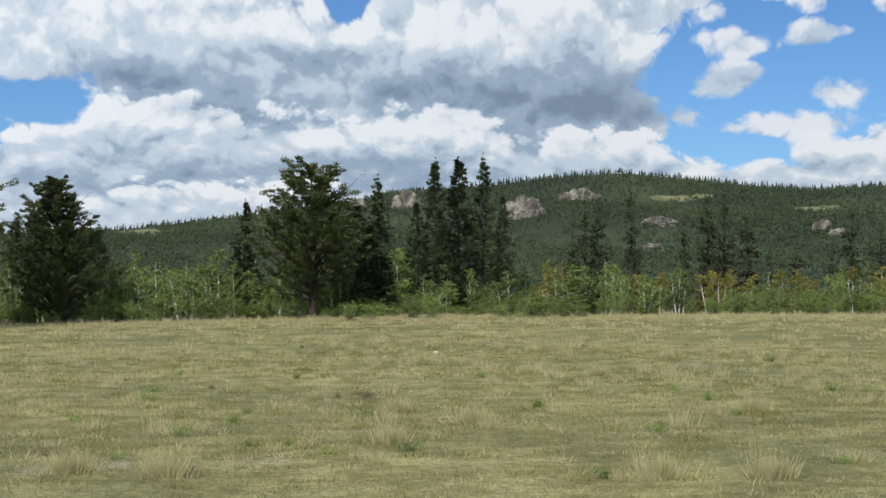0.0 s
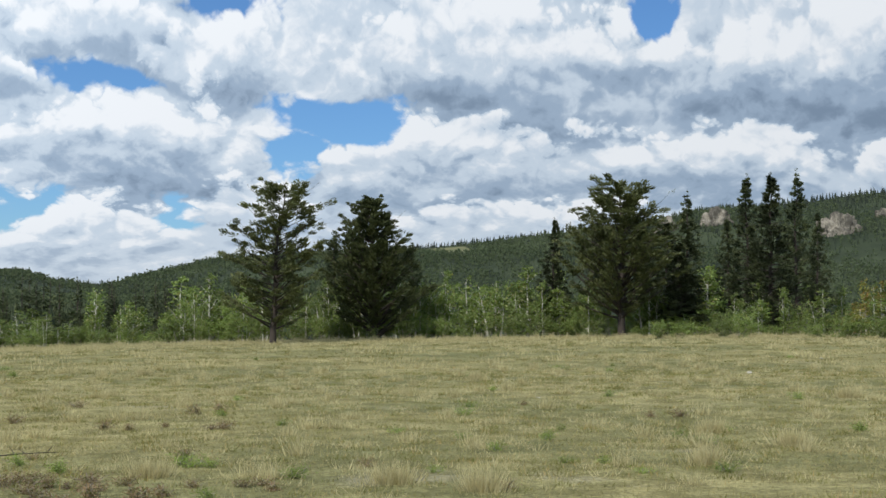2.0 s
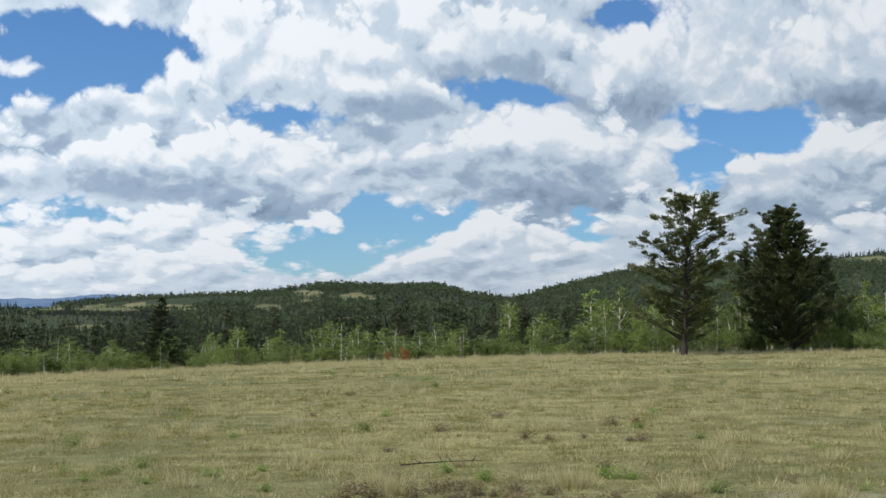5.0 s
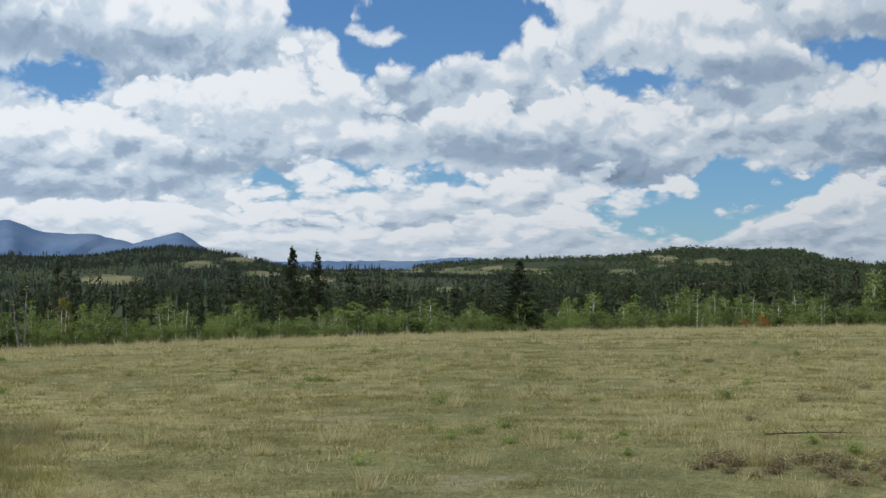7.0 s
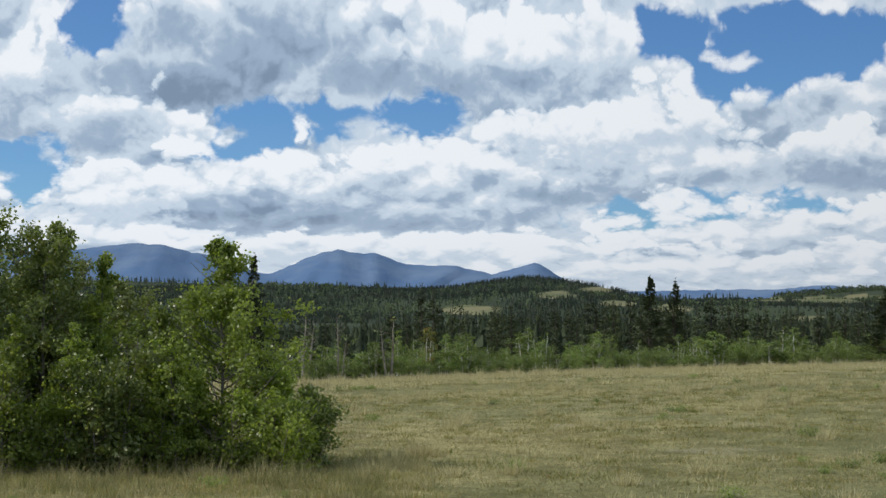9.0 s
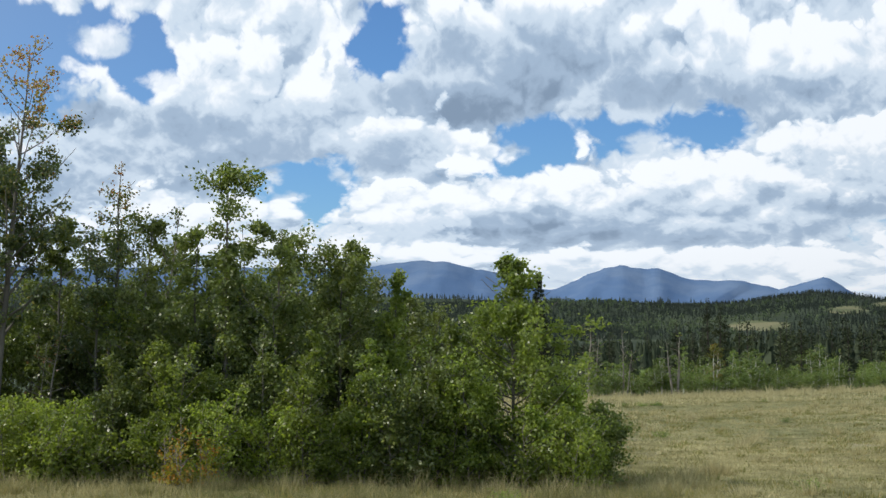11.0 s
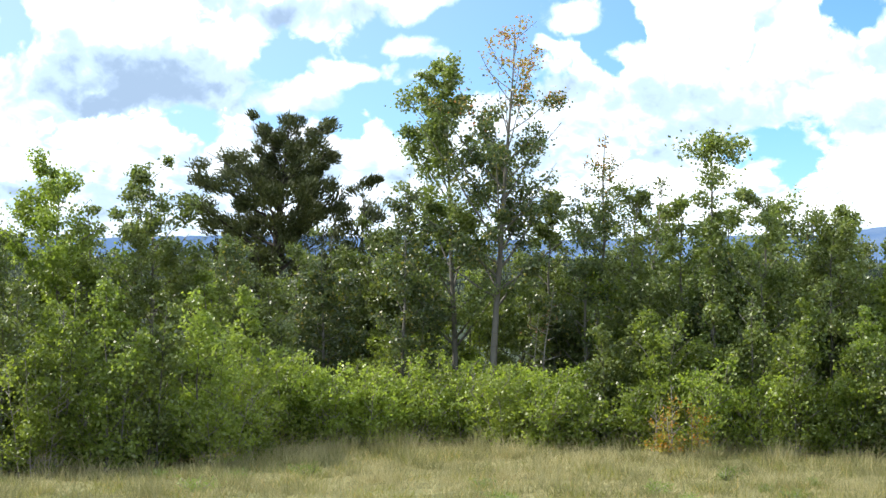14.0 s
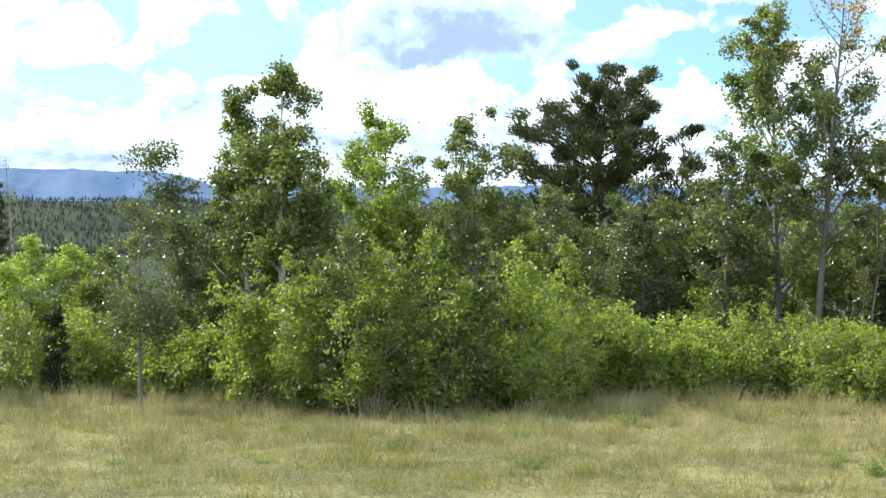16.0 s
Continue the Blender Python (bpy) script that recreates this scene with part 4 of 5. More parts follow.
for az, el, w in [(29.4, 0.95, 0.34), (30.2, 0.3, 0.3), (28.5, 0.4, 0.32), (27.6, 0.4, 0.3), (26.8, 0.92, 0.3), (33.2, 0.45, 0.38), (34.7, 0.4, 0.34), (31.9, 0.0, 0.32),
                  (47.2, 0.55, 0.32), (40.6, 0.15, 0.25), (39.3, 0.25, 0.3), (34.4, 0.1, 0.3), (28.3, 0.25, 0.3),
                  (27.7, 0.45, 0.3), (26.5, 0.77, 0.32), (54.3, 0.9, 0.43), (51.0, 0.1, 0.38), (53.97, 0.7, 0.36), (48.6, 0.1, 0.3), (43.0, 0.05, 0.3), (36.5, 0.1, 0.3)]:
    stand("spruce_thin", az, 98 + (az * 29 % 17), el, w, 0.5)
stand("spruce_full", 60.8, 60, 1.84, 0.55)
stand("spruce_full", 45.9, 96, 1.15, 0.5, 0.5)
stand("spruce_full", 45.0, 98, 1.0, 0.46, 0.5)
stand("fir", 14.13, 97, 4.06, 1.4)
stand("spruce_full", 37.35, 88, 0.75, 0.72)
stand("open_pine", 17.96, 90, 4.69, 1.55)
stand("pine", 4.9, 98, 4.77, 1.6)
rng = np.random.default_rng(77)
for az, el, w in [(10.7, 1.1, 0.6), (8.4, 1.45, 0.6), (9.6, 0.8, 0.6), (11.5, 0.8, 0.5), (7.3, 0.6, 0.6), (1.77, 1.45, 0.6), (-0.3, 0.8, 0.7), (-4.9, 0.75, 0.8),
                  (24.5, 0.55, 0.5), (21.3, 1.05, 0.6), (20.3, 1.15, 0.6), (50.8, -0.9, 0.4)]:
    stand("young_aspen", az, 99 + 5 * rng.random(), el, w)
for az in np.arange(-17, 60, 0.22):
    low = np.interp(az, [-17, -4, -3, 3, 6, 13, 18, 21, 24, 28, 37, 46, 60], [0.4, 0.5, 0.2, 0.0, 0.75, 0.8, 0.7, 0.4, -0.5, -0.6, -0.8, -1.25, -1.6])
    a = az + 0.2 * rng.normal()
    kind = "yellow_aspen" if az < -3 and rng.random() < 0.4 else "young_aspen" if rng.random() < 0.6 else "edge_shrub"
    drop = 0.25 + 0.25 * rng.random() if kind == "edge_shrub" else 0.0
    stand(kind, a, np.interp(a, EDGE_AZ, EDGE_D) + 3 + 10 * rng.random(), low - drop + 0.30 * rng.normal(), 0.26 + 0.22 * rng.random())
for az, el, w in [(3.4, -0.5, 0.45), (2.6, -0.6, 0.45), (-3.0, -0.4, 0.5), (-3.8, -0.5, 0.5), (-4.5, -0.45, 0.4), (0.6, -0.2, 0.45), (-2.2, -0.6, 0.4), (-5.1, -0.65, 0.35), (1.2, -0.5, 0.35)]:
    stand("edge_shrub", az, 92, el, w)

stand("bare_aspen", 55.6, 70, -0.35, 0.5)
stand("bare_aspen", 57.6, 68, -0.3, 0.5)
stand("bare_aspen", 58.9, 68, -0.1, 0.5)
stand("yellow_aspen", 54.3, 72, -0.75, 0.5)
stand("rust_shrub", 28.35, 88.5, -1.12, 0.22)
stand("rust_shrub", 29.0, 89.5, -1.25, 0.15)
rng = np.random.default_rng(78)
for q in range(235):
    az = 18 + 50 * rng.random()
    top = np.interp(az, [18, 22, 27, 31, 36, 46, 52, 58, 67], [0.3, 0.6, 0.6, 0.15, -0.05, 0.0, -0.1, -0.5, -0.7]) + 0.26 * rng.normal()
    stand("valley_spruce", az, 110 + 90 * rng.random() ** 1.3, top, None)
for az in np.arange(-17, 60, 0.55):
    low = np.interp(az, [-17, -4, -3, 3, 6, 13, 19, 26, 37, 46, 60], [-0.4, -0.3, -0.5, -0.5, -0.4, -0.3, -0.4, -1.0, -1.3, -1.6, -2.0])
    a = az + 0.15 * rng.normal()
    stand("edge_shrub", a, np.interp(a, EDGE_AZ, EDGE_D) + 1.5 + 3 * rng.random(), low + 0.2 * rng.normal(), 0.28 + 0.2 * rng.random())
# kind: name, label, category, group, bark, variants, builder
KINDS = {
    "spruce_thin": ("spruce_tree", "slender dark green spruce at the meadow's edge", "spruce", "spruces along the meadow", DARK_BARK, 3,
                    lambda s: spruce(s, 9.0, 1.45, 5500, 0.08, 0.5, 0.8, size=0.18, gaps=0.10, per=(4, 7))),
    "spruce_full": ("spruce_tree", "tall full dark spruce standing in a close group", "spruce", "spruces along the meadow", DARK_BARK, 4,
                    lambda s: shaped(grown(s, 10.0, 2.0, 19000, 0.18, SPIRE, bare=0.03, limbs_n=130, girth=0.014, rise=0.10, tuft=0.17, gaps=0.12, needle=True, blunt=0.25), SPRUCE_NEEDLE)),
    "fir": ("fir_tree", "broad dense dark green conifer with upswept tips", "fir", "", DARK_BARK, 1,
            lambda s: shaped(grown(s, 9.0, 2.6, 42000, 0.17, [(0, 0.85), (0.15, 1.0), (0.4, 0.88), (0.62, 0.62), (0.8, 0.40), (0.93, 0.2), (1, 0.08)], bare=0.02, limbs_n=170, girth=0.016,
                                   rise=1.1, tuft=0.135, gaps=0.12, needle=True, blunt=0.5), FIR_NEEDLE)),
    "open_pine": ("pine_tree", "thin-crowned lodgepole pine with visible dark limbs", "pine", "", DARK_BARK, 1,
                  lambda s: shaped(grown(s, 9.0, 2.4, 30000, 0.145, [(0, 0.4), (0.12, 0.8), (0.3, 0.85), (0.52, 1.0), (0.72, 0.85), (0.88, 0.62), (1, 0.25)], bare=0.10, limbs_n=120, girth=0.014,
                                         rise=0.85, tuft=0.12, gaps=0.17, needle=True, dead=0.05, blunt=0.6), PINE_NEEDLE)),
    "pine": ("pine_tree", "broad green pine with a short bare trunk", "pine", "", DARK_BARK, 1,
             lambda s: shaped(grown(s, 9.6, 2.8, 44000, 0.17, [(0, 0.4), (0.14, 0.95), (0.35, 1.0), (0.6, 0.88), (0.8, 0.66), (0.93, 0.46), (1, 0.2)], bare=0.13, limbs_n=170, girth=0.018,
                                    rise=1.0, tuft=0.14, gaps=0.15, needle=True, blunt=0.5), PINE_NEEDLE)),
    "young_aspen": ("aspen_tree", "young green aspen with a pale thin trunk", "aspen", "young aspens along the meadow", WHITE_BARK, 6,
                    lambda s: shaped(grown(s, 4.0, 1.0, 1500, 0.125, OVAL, bare=0.10 + 0.06 * (s % 3), stems=3, limbs_n=14, girth=0.017, rise=1.2, tuft=0.21, gaps=0.10), YOUNG_LEAF)),
    "yellow_aspen": ("aspen_tree", "young aspen turning yellow, with pale trunk", "aspen", "young aspens along the meadow", WHITE_BARK, 3,
                     lambda s: shaped(grown(s, 4.0, 1.0, 1500, 0.115, OVAL, bare=0.22, stems=2, limbs_n=13, girth=0.017, rise=1.2, tuft=0.20, gaps=0.16), YELLOW_LEAF)),
    "valley_spruce": ("spruce_tree", "dark spruce of the wood beyond the meadow", "spruce", "spruces of the valley wood", DARK_BARK, 4,
                      lambda s: spruce(s, 8.0, 1.25, 1100, 0.03, 0.5, 0.8, size=0.34, per=(4, 7))),
    "bare_aspen": ("bare_tree", "grey leafless little tree among green shrubs", "tree", "", GREY_TWIG, 2,
                   lambda s: shaped(grown(s, 4.0, 0.9, 90, 0.12, OVAL, bare=0.25, stems=2, limbs_n=20, girth=0.014, dead=0.8), YOUNG_LEAF)),
    "rust_shrub": ("rust_shrub", "small shrub turned orange-red at the meadow's edge", "shrub", "", GREY_TWIG, 1,
                   lambda s: shaped(grown(s, 1.2, 0.6, 420, 0.10, OVAL, bare=0.1, stems=4, limbs_n=7, girth=0.010, tuft=0.14), ORANGE_LEAF)),
    "edge_shrub": ("shrub", "low leafy green shrub at the meadow's edge", "shrub", "shrubs along the meadow", GREY_TWIG, 4,
                   lambda s: shaped(grown(s, 2.4, 1.4, 1500, 0.115, DOME, bare=0.06, stems=5, limbs_n=7, girth=0.010, tuft=0.22, gaps=0.08), YOUNG_LEAF)),
}
for kind, places in SHAPES.items():
    name, label, category, group, bark, variants, build = KINDS[kind]
    for v in range(min(variants, len(places))):
        made = build(100 + v + 7 * len(kind))
        pts = np.empty(3 * len(made[1].vertices), np.float32)
        made[1].vertices.foreach_get("co", pts)
        pts = pts.reshape(-1, 3)
        tall0, wide0 = np.percentile(pts[:, 2], 99.8), np.percentile(np.abs(pts[:, :2]), 94)
        spots = []
        for q, (az, d, foot, tall, wide) in enumerate(places[v::variants]):
            up, out = tall / tall0, (tall / tall0 if wide is None else wide / wide0)
            spots.append(Matrix.LocRotScale(Vector(polar(az, d, foot)), Euler((0, 0, 2.4 * q + v)), (out, out, up)))
        first = plant(name, made, label, category, group, bark)
        for m in spots[1:]:
            copy_thing(first, m)
        first.matrix_basis = spots[0]

# ---- the near thicket of aspens and shrubs ----
NEAR_LABEL = "leafy green aspen with pale grey trunk in the thicket"


def near_tree(name, az, d, top_az, el, w, label, leaves, leaf=0.052, mat=ASPEN_LEAF, outline=OVAL, bark=PALE_BARK, category="aspen", group="aspens of the thicket", **given):
    """One plant of the thicket, its foot at azimuth az and distance d, its tip at top_az and elevation el, w degrees wide to each side."""
    foot = float(height_at(az, d))
    tall = EYE + d * math.tan(radians(el)) - foot
    made = grown(int(az * 10) + leaves, tall, d * math.tan(radians(w * 1.2)), int((1.4 if given.get("needle") else 2.1) * leaves), leaf * (0.92 if given.get("needle") else 0.80), outline, lean=-d * math.tan(radians(top_az - az)), **given)
    ob = plant(name, shaped(made, mat), label, category, group, bark)
    ob.matrix_basis = pose(*polar(az, d, foot), 0, 0, az)
    return ob


# the two tall aspens and the trees round them
near_tree("aspen_tree", 81.35, 18.7, 80.5, 9.9, 2.9, "tall aspen with rust-tinged sparse top and pale grey trunk", 8600, 0.050, ASPEN_LEAF_PALE, FLAME, bare=0.34, limbs_n=40, girth=0.0105, rise=1.0,
          tuft=0.11, gaps=0.22, rust=0.78, fewer=0.16, dead=0.12)
near_tree("aspen_tree", 82.4, 19.3, 82.9, 8.5, 2.5, "slender aspen with grey-green leaves beside a taller one", 12000, 0.050, ASPEN_LEAF, FLAME, bare=0.24, limbs_n=38, girth=0.0095, rise=1.0, tuft=0.11)
near_tree("aspen_tree", 77.4, 19.2, 77.2, 5.9, 1.9, "thin aspen with bare twigs and rusty tips", 3600, 0.048, ASPEN_LEAF_PALE, OVAL, bare=0.28, stems=2, limbs_n=20, rust=0.84, fewer=0.25, dead=0.2)
near_tree("aspen_tree", 73.3, 17.8, 72.9, 6.3, 0.9, "aspen with a narrow raised top above the thicket", 2800, 0.052, ASPEN_LEAF, [(0, 0.2), (0.4, 0.6), (0.72, 0.25), (0.80, 0.9), (0.92, 1.0), (1, 0.5)], bare=0.35, limbs_n=22, tuft=0.11)
near_tree("aspen_tree", 71.5, 18.6, 71.2, 4.1, 2.9, "broad leafy aspen of the thicket with rounded crown", 11500, 0.052, ASPEN_LEAF, DOME, bare=0.15, stems=3, limbs_n=18, tuft=0.12)
near_tree("aspen_tree", 69.6, 19.2, 69.7, 3.0, 1.6, "thin-leaved aspen with greyish twigs showing", 3200, 0.048, ASPEN_LEAF_PALE, DOME, bare=0.2, stems=2, limbs_n=22, dead=0.15)
near_tree("aspen_tree", 69.0, 18.8, 69.0, 3.0, 1.9, NEAR_LABEL, 6500, 0.052, ASPEN_LEAF, DOME, bare=0.12, stems=2, limbs_n=24, tuft=0.115)
near_tree("aspen_tree", 74.2, 19.0, 74.0, 3.4, 2.0, NEAR_LABEL, 6200, 0.052, ASPEN_LEAF, OVAL, bare=0.12, stems=3, limbs_n=16, tuft=0.115)
near_tree("aspen_tree", 76.2, 18.4, 76.2, 3.9, 1.8, NEAR_LABEL, 6000, 0.052, ASPEN_LEAF, OVAL, bare=0.12, stems=2, limbs_n=24, tuft=0.115)
near_tree("aspen_tree", 78.9, 19.8, 78.9, 3.6, 1.7, NEAR_LABEL, 5200, 0.052, ASPEN_LEAF, OVAL, bare=0.25, stems=2, limbs_n=22, tuft=0.115)
near_tree("aspen_tree", 67.2, 18.8, 66.8, 2.3, 2.0, "pointed bright green aspen of the thicket", 5200, 0.052, YOUNG_ASPEN, CONE, bare=0.10, stems=2, limbs_n=30, tuft=0.11, blunt=0.35)
near_tree("aspen_tree", 62.5, 17.8, 62.7, 2.5, 3.7, "cone-shaped leafy young aspen at the thicket's end", 9500, 0.052, YOUNG_ASPEN, CONE, bare=0.05, stems=1, limbs_n=80, tuft=0.12, rise=0.6, gaps=0.14, blunt=0.3)
near_tree("aspen_tree", 65.0, 17.6, 64.9, 0.3, 1.9, NEAR_LABEL, 4000, 0.052, YOUNG_ASPEN, CONE, bare=0.08, stems=3, limbs_n=20, tuft=0.11)
near_tree("pine_tree", 89.3, 24.0, 88.9, 6.4, 3.2, "round-topped dark pine with spreading bare lower limbs", 34000, 0.085, PINE_NEEDLE, UMBRELLA, DARK_BARK, "pine", "", bare=0.36, limbs_n=60, girth=0.024,
          rise=0.55, tuft=0.13, gaps=0.16, needle=True, dead=0.06)
near_tree("pine_tree", 86.0, 24.8, 85.6, 4.3, 1.3, "small dark pine beside a larger one", 4200, 0.10, PINE_NEEDLE, DOME, DARK_BARK, "pine", "", bare=0.45, limbs_n=16, girth=0.016, tuft=0.12, needle=True)
near_tree("aspen_tree", 84.6, 18.8, 84.4, 3.8, 1.6, "aspen of the thicket with greyish green thin leaves", 4600, 0.050, ASPEN_LEAF_PALE, OVAL, bare=0.15, stems=2, limbs_n=24, tuft=0.11)
near_tree("aspen_tree", 87.3, 19.6, 87.3, 1.8, 1.5, "aspen of the thicket with dull pale green leaves", 3200, 0.050, ASPEN_LEAF_PALE, OVAL, bare=0.12, stems=2, limbs_n=22, tuft=0.11)
near_tree("aspen_tree", 91.0, 20.4, 90.9, 2.2, 1.4, NEAR_LABEL, 4000, 0.050, ASPEN_LEAF_PALE, OVAL, bare=0.15, stems=2, limbs_n=22, tuft=0.11)
near_tree("aspen_tree", 93.6, 19.2, 93.5, 5.0, 1.9, "aspen with a thin twiggy top above the thicket", 7000, 0.052, ASPEN_LEAF, FLAME, bare=0.2, stems=1, limbs_n=28, tuft=0.115)
near_tree("aspen_tree", 97.0, 19.2, 97.0, 4.5, 1.9, NEAR_LABEL, 7000, 0.052, YOUNG_ASPEN, DOME, bare=0.2, stems=1, limbs_n=28, tuft=0.115)
near_tree("aspen_tree", 100.6, 17.6, 100.9, 6.6, 1.9, "tall leafy aspen with white trunk and black scars", 9500, 0.052, ASPEN_LEAF, FLAME, WHITE_BARK, bare=0.32, limbs_n=34, girth=0.016, tuft=0.115)
near_tree("aspen_tree", 101.6, 18.2, 102.4, 5.8, 1.8, "tall leafy aspen with white trunk and black scars", 7500, 0.052, ASPEN_LEAF, FLAME, WHITE_BARK, bare=0.32, limbs_n=28, girth=0.014, tuft=0.115)
near_tree("aspen_tree", 99.6, 18.8, 99.4, 3.2, 1.3, NEAR_LABEL, 4200, 0.052, ASPEN_LEAF, OVAL, bare=0.15, stems=2, limbs_n=22, tuft=0.115)
near_tree("aspen_tree", 102.9, 18.8, 105.6, 3.7, 0.9, "leaning aspen with leaves only at its top", 2200, 0.048, ASPEN_LEAF_PALE, [(0, 0.1), (0.5, 0.3), (0.72, 0.8), (0.9, 1.0), (1, 0.5)], bare=0.42, limbs_n=22, girth=0.011, tuft=0.11)
near_tree("aspen_tree", 105.8, 16.8, 106.0, 1.6, 1.5, "small aspen sapling with pale fluttering leaves", 2300, 0.046, ASPEN_LEAF_PALE, DOME, PALE_BARK, bare=0.30, limbs_n=26, girth=0.012, tuft=0.13, gaps=0.25)
near_tree("aspen_tree", 109.5, 21.0, 109.4, 0.4, 1.9, NEAR_LABEL, 5200, 0.052, YOUNG_ASPEN, DOME, bare=0.10, stems=3, limbs_n=18, tuft=0.115)
near_tree("aspen_tree", 112.5, 20.0, 112.5, 1.2, 2.0, NEAR_LABEL, 5200, 0.052, YOUNG_ASPEN, DOME, bare=0.10, stems=3, limbs_n=18, tuft=0.115)
near_tree("spruce_tree", 108.6, 18.2, 108.6, -2.0, 0.45, "small dark spruce among bright green shrubs", 1800, 0.07, SPRUCE_NEEDLE, CONE, DARK_BARK, "spruce", "", bare=0.05, limbs_n=40, tuft=0.05, needle=True, rise=0.1)
near_tree("spruce_tree", 110.3, 34.0, 110.3, 2.2, 0.7, "dark narrow spruce behind the thicket", 3200, 0.10, SPRUCE_NEEDLE, CONE, DARK_BARK, "spruce", "", bare=0.08, limbs_n=50, tuft=0.09, needle=True, rise=0.1)
near_tree("bare_tree", 75.6, 19.4, 75.5, 4.4, 0.6, "bare grey twigs of a leafless aspen", 60, 0.045, ASPEN_LEAF_PALE, OVAL, GREY_TWIG, "tree", "", bare=0.5, stems=2, limbs_n=12, rise=2.2, dead=0.9)
near_tree("bare_tree", 109.8, 22.0, 109.9, 3.5, 0.6, "bare grey twigs of a leafless aspen", 60, 0.045, ASPEN_LEAF_PALE, OVAL, GREY_TWIG, "tree", "", bare=0.45, stems=2, limbs_n=12, rise=2.2, dead=0.9)
near_tree("bare_tree", 79.7, 18.6, 79.0, 0.6, 1.1, "dead grey branches in the thicket's hollow", 120, 0.045, BROWNISH_LEAF, OVAL, GREY_TWIG, "tree", "", bare=0.15, stems=2, limbs_n=22, rise=0.2, dead=0.85)
rng = np.random.default_rng(17)
# the shaded trees behind them
for az, el in [(63.8, -0.6), (66.0, 0.2), (68.6, 1.6), (70.4, 2.4), (72.4, 2.8), (74.9, 2.6), (77.0, 2.6), (78.4, 1.4), (80.9, 2.4), (83.6, 2.4), (85.6, 2.4), (87.0, 1.8), (88.4, 1.0), (90.4, 1.4),
               (91.8, 1.6), (94.6, 2.4), (96.0, 2.0), (98.4, 1.8), (100.4, 2.6), (102.0, 1.8), (104.0, 0.0), (106.6, -1.0)]:
    near_tree("aspen_tree", az, 20.8 + 1.2 * rng.random(), az, el + 0.7, 2.0, "dense green aspen at the back of the thicket", 5200, 0.054, ASPEN_LEAF, OVAL, bare=0.10, stems=3, limbs_n=18, tuft=0.12)
for q in range(34):
    az = 64 + 44 * (q + rng.random()) / 34
    top = np.interp(az, [64, 68, 73, 78, 82, 86, 90, 95, 101, 104, 108], [-1.2, 0.6, 1.6, 1.2, 0.8, 0.6, 0.8, 1.6, 1.4, -0.6, -1.6])
    near_tree("aspen_tree", az, 18.4 + 1.8 * rng.random() + np.interp(az, [78, 80, 88, 90], [0.0, 1.8, 1.8, 0.0]), az + 0.5 * rng.normal(), top + 0.8 * rng.normal(), 1.0 + 0.5 * rng.random(), "half-grown leafy aspen inside the thicket", 2500, 0.050,
              (ASPEN_LEAF, YOUNG_ASPEN, ASPEN_LEAF, ASPEN_LEAF_PALE)[q % 4], (FLAME, OVAL, CONE)[q % 3], bare=0.08, stems=2, limbs_n=24, girth=0.009, tuft=0.10, gaps=0.12)
# the front of the thicket: azimuth, distance, elevation of the top, half width
SAPLINGS = [(59.4, 17.9, -3.2, 1.0), (60.6, 17.4, -1.6, 1.3), (64.2, 17.2, -1.4, 1.4), (66.4, 17.0, -1.0, 1.5), (68.4, 17.3, -0.6, 1.4), (70.3, 17.1, -0.9, 1.4), (72.0, 17.5, -0.1, 1.3),
            (73.9, 17.7, -1.2, 1.2), (75.5, 17.5, -0.4, 1.4), (77.2, 17.7, -0.9, 1.2), (83.3, 19.8, -0.2, 1.2), (85.0, 20.4, -0.8, 1.3), (89.0, 18.6, -0.8, 1.3), (90.6, 17.0, 0.0, 1.3),
            (92.2, 16.4, 0.1, 1.4), (93.9, 16.2, 0.4, 1.4), (95.4, 16.0, 0.8, 1.4), (97.0, 16.1, 0.0, 1.4), (98.7, 16.4, 0.6, 1.3), (100.3, 16.6, 0.9, 1.2), (101.9, 17.1, -0.6, 1.2)]
for q, (az, d, el, w) in enumerate(SAPLINGS):
    near_tree("aspen_sapling", az, d, az + 0.4 * rng.normal(), el + 0.3 * rng.normal(), w, "young leafy aspen sapling at the thicket's front", 2300, 0.050, YOUNG_ASPEN if q % 3 else ASPEN_LEAF,
              FLAME if q % 2 else OVAL, group="saplings of the thicket", bare=0.12, stems=3, limbs_n=18, girth=0.009, tuft=0.10, gaps=0.14)
for q in range(60):
    az = 59.5 + 52.5 * (q + 0.8 * rng.random()) / 46 if q < 46 else 78.0 + 11.0 * (q - 46 + rng.random()) / 14
    back = np.interp(az, [59, 74, 78, 80, 84, 88, 91, 97, 102, 108, 112], [17.0, 16.9, 17.2, 17.4, 18.0, 17.6, 16.2, 15.6, 17.0, 18.4, 18.0])
    top = np.interp(az, [59, 62, 74, 78, 86, 90, 93, 100, 103, 112], [-4.0, -3.2, -3.0, -3.1, -3.0, -2.8, -2.4, -2.2, -2.8, -2.6])
    near_tree("shrub", az, back + 0.9 * rng.random(), az, top + 0.5 * rng.normal(), 1.3, "leafy green shrub standing in dry grass", 1500, 0.046, SHRUB_LEAF, DOME, GREY_TWIG, "shrub", "shrubs of the thicket",
              bare=0.08, stems=6, limbs_n=9, girth=0.007, tuft=0.09, gaps=0.08)
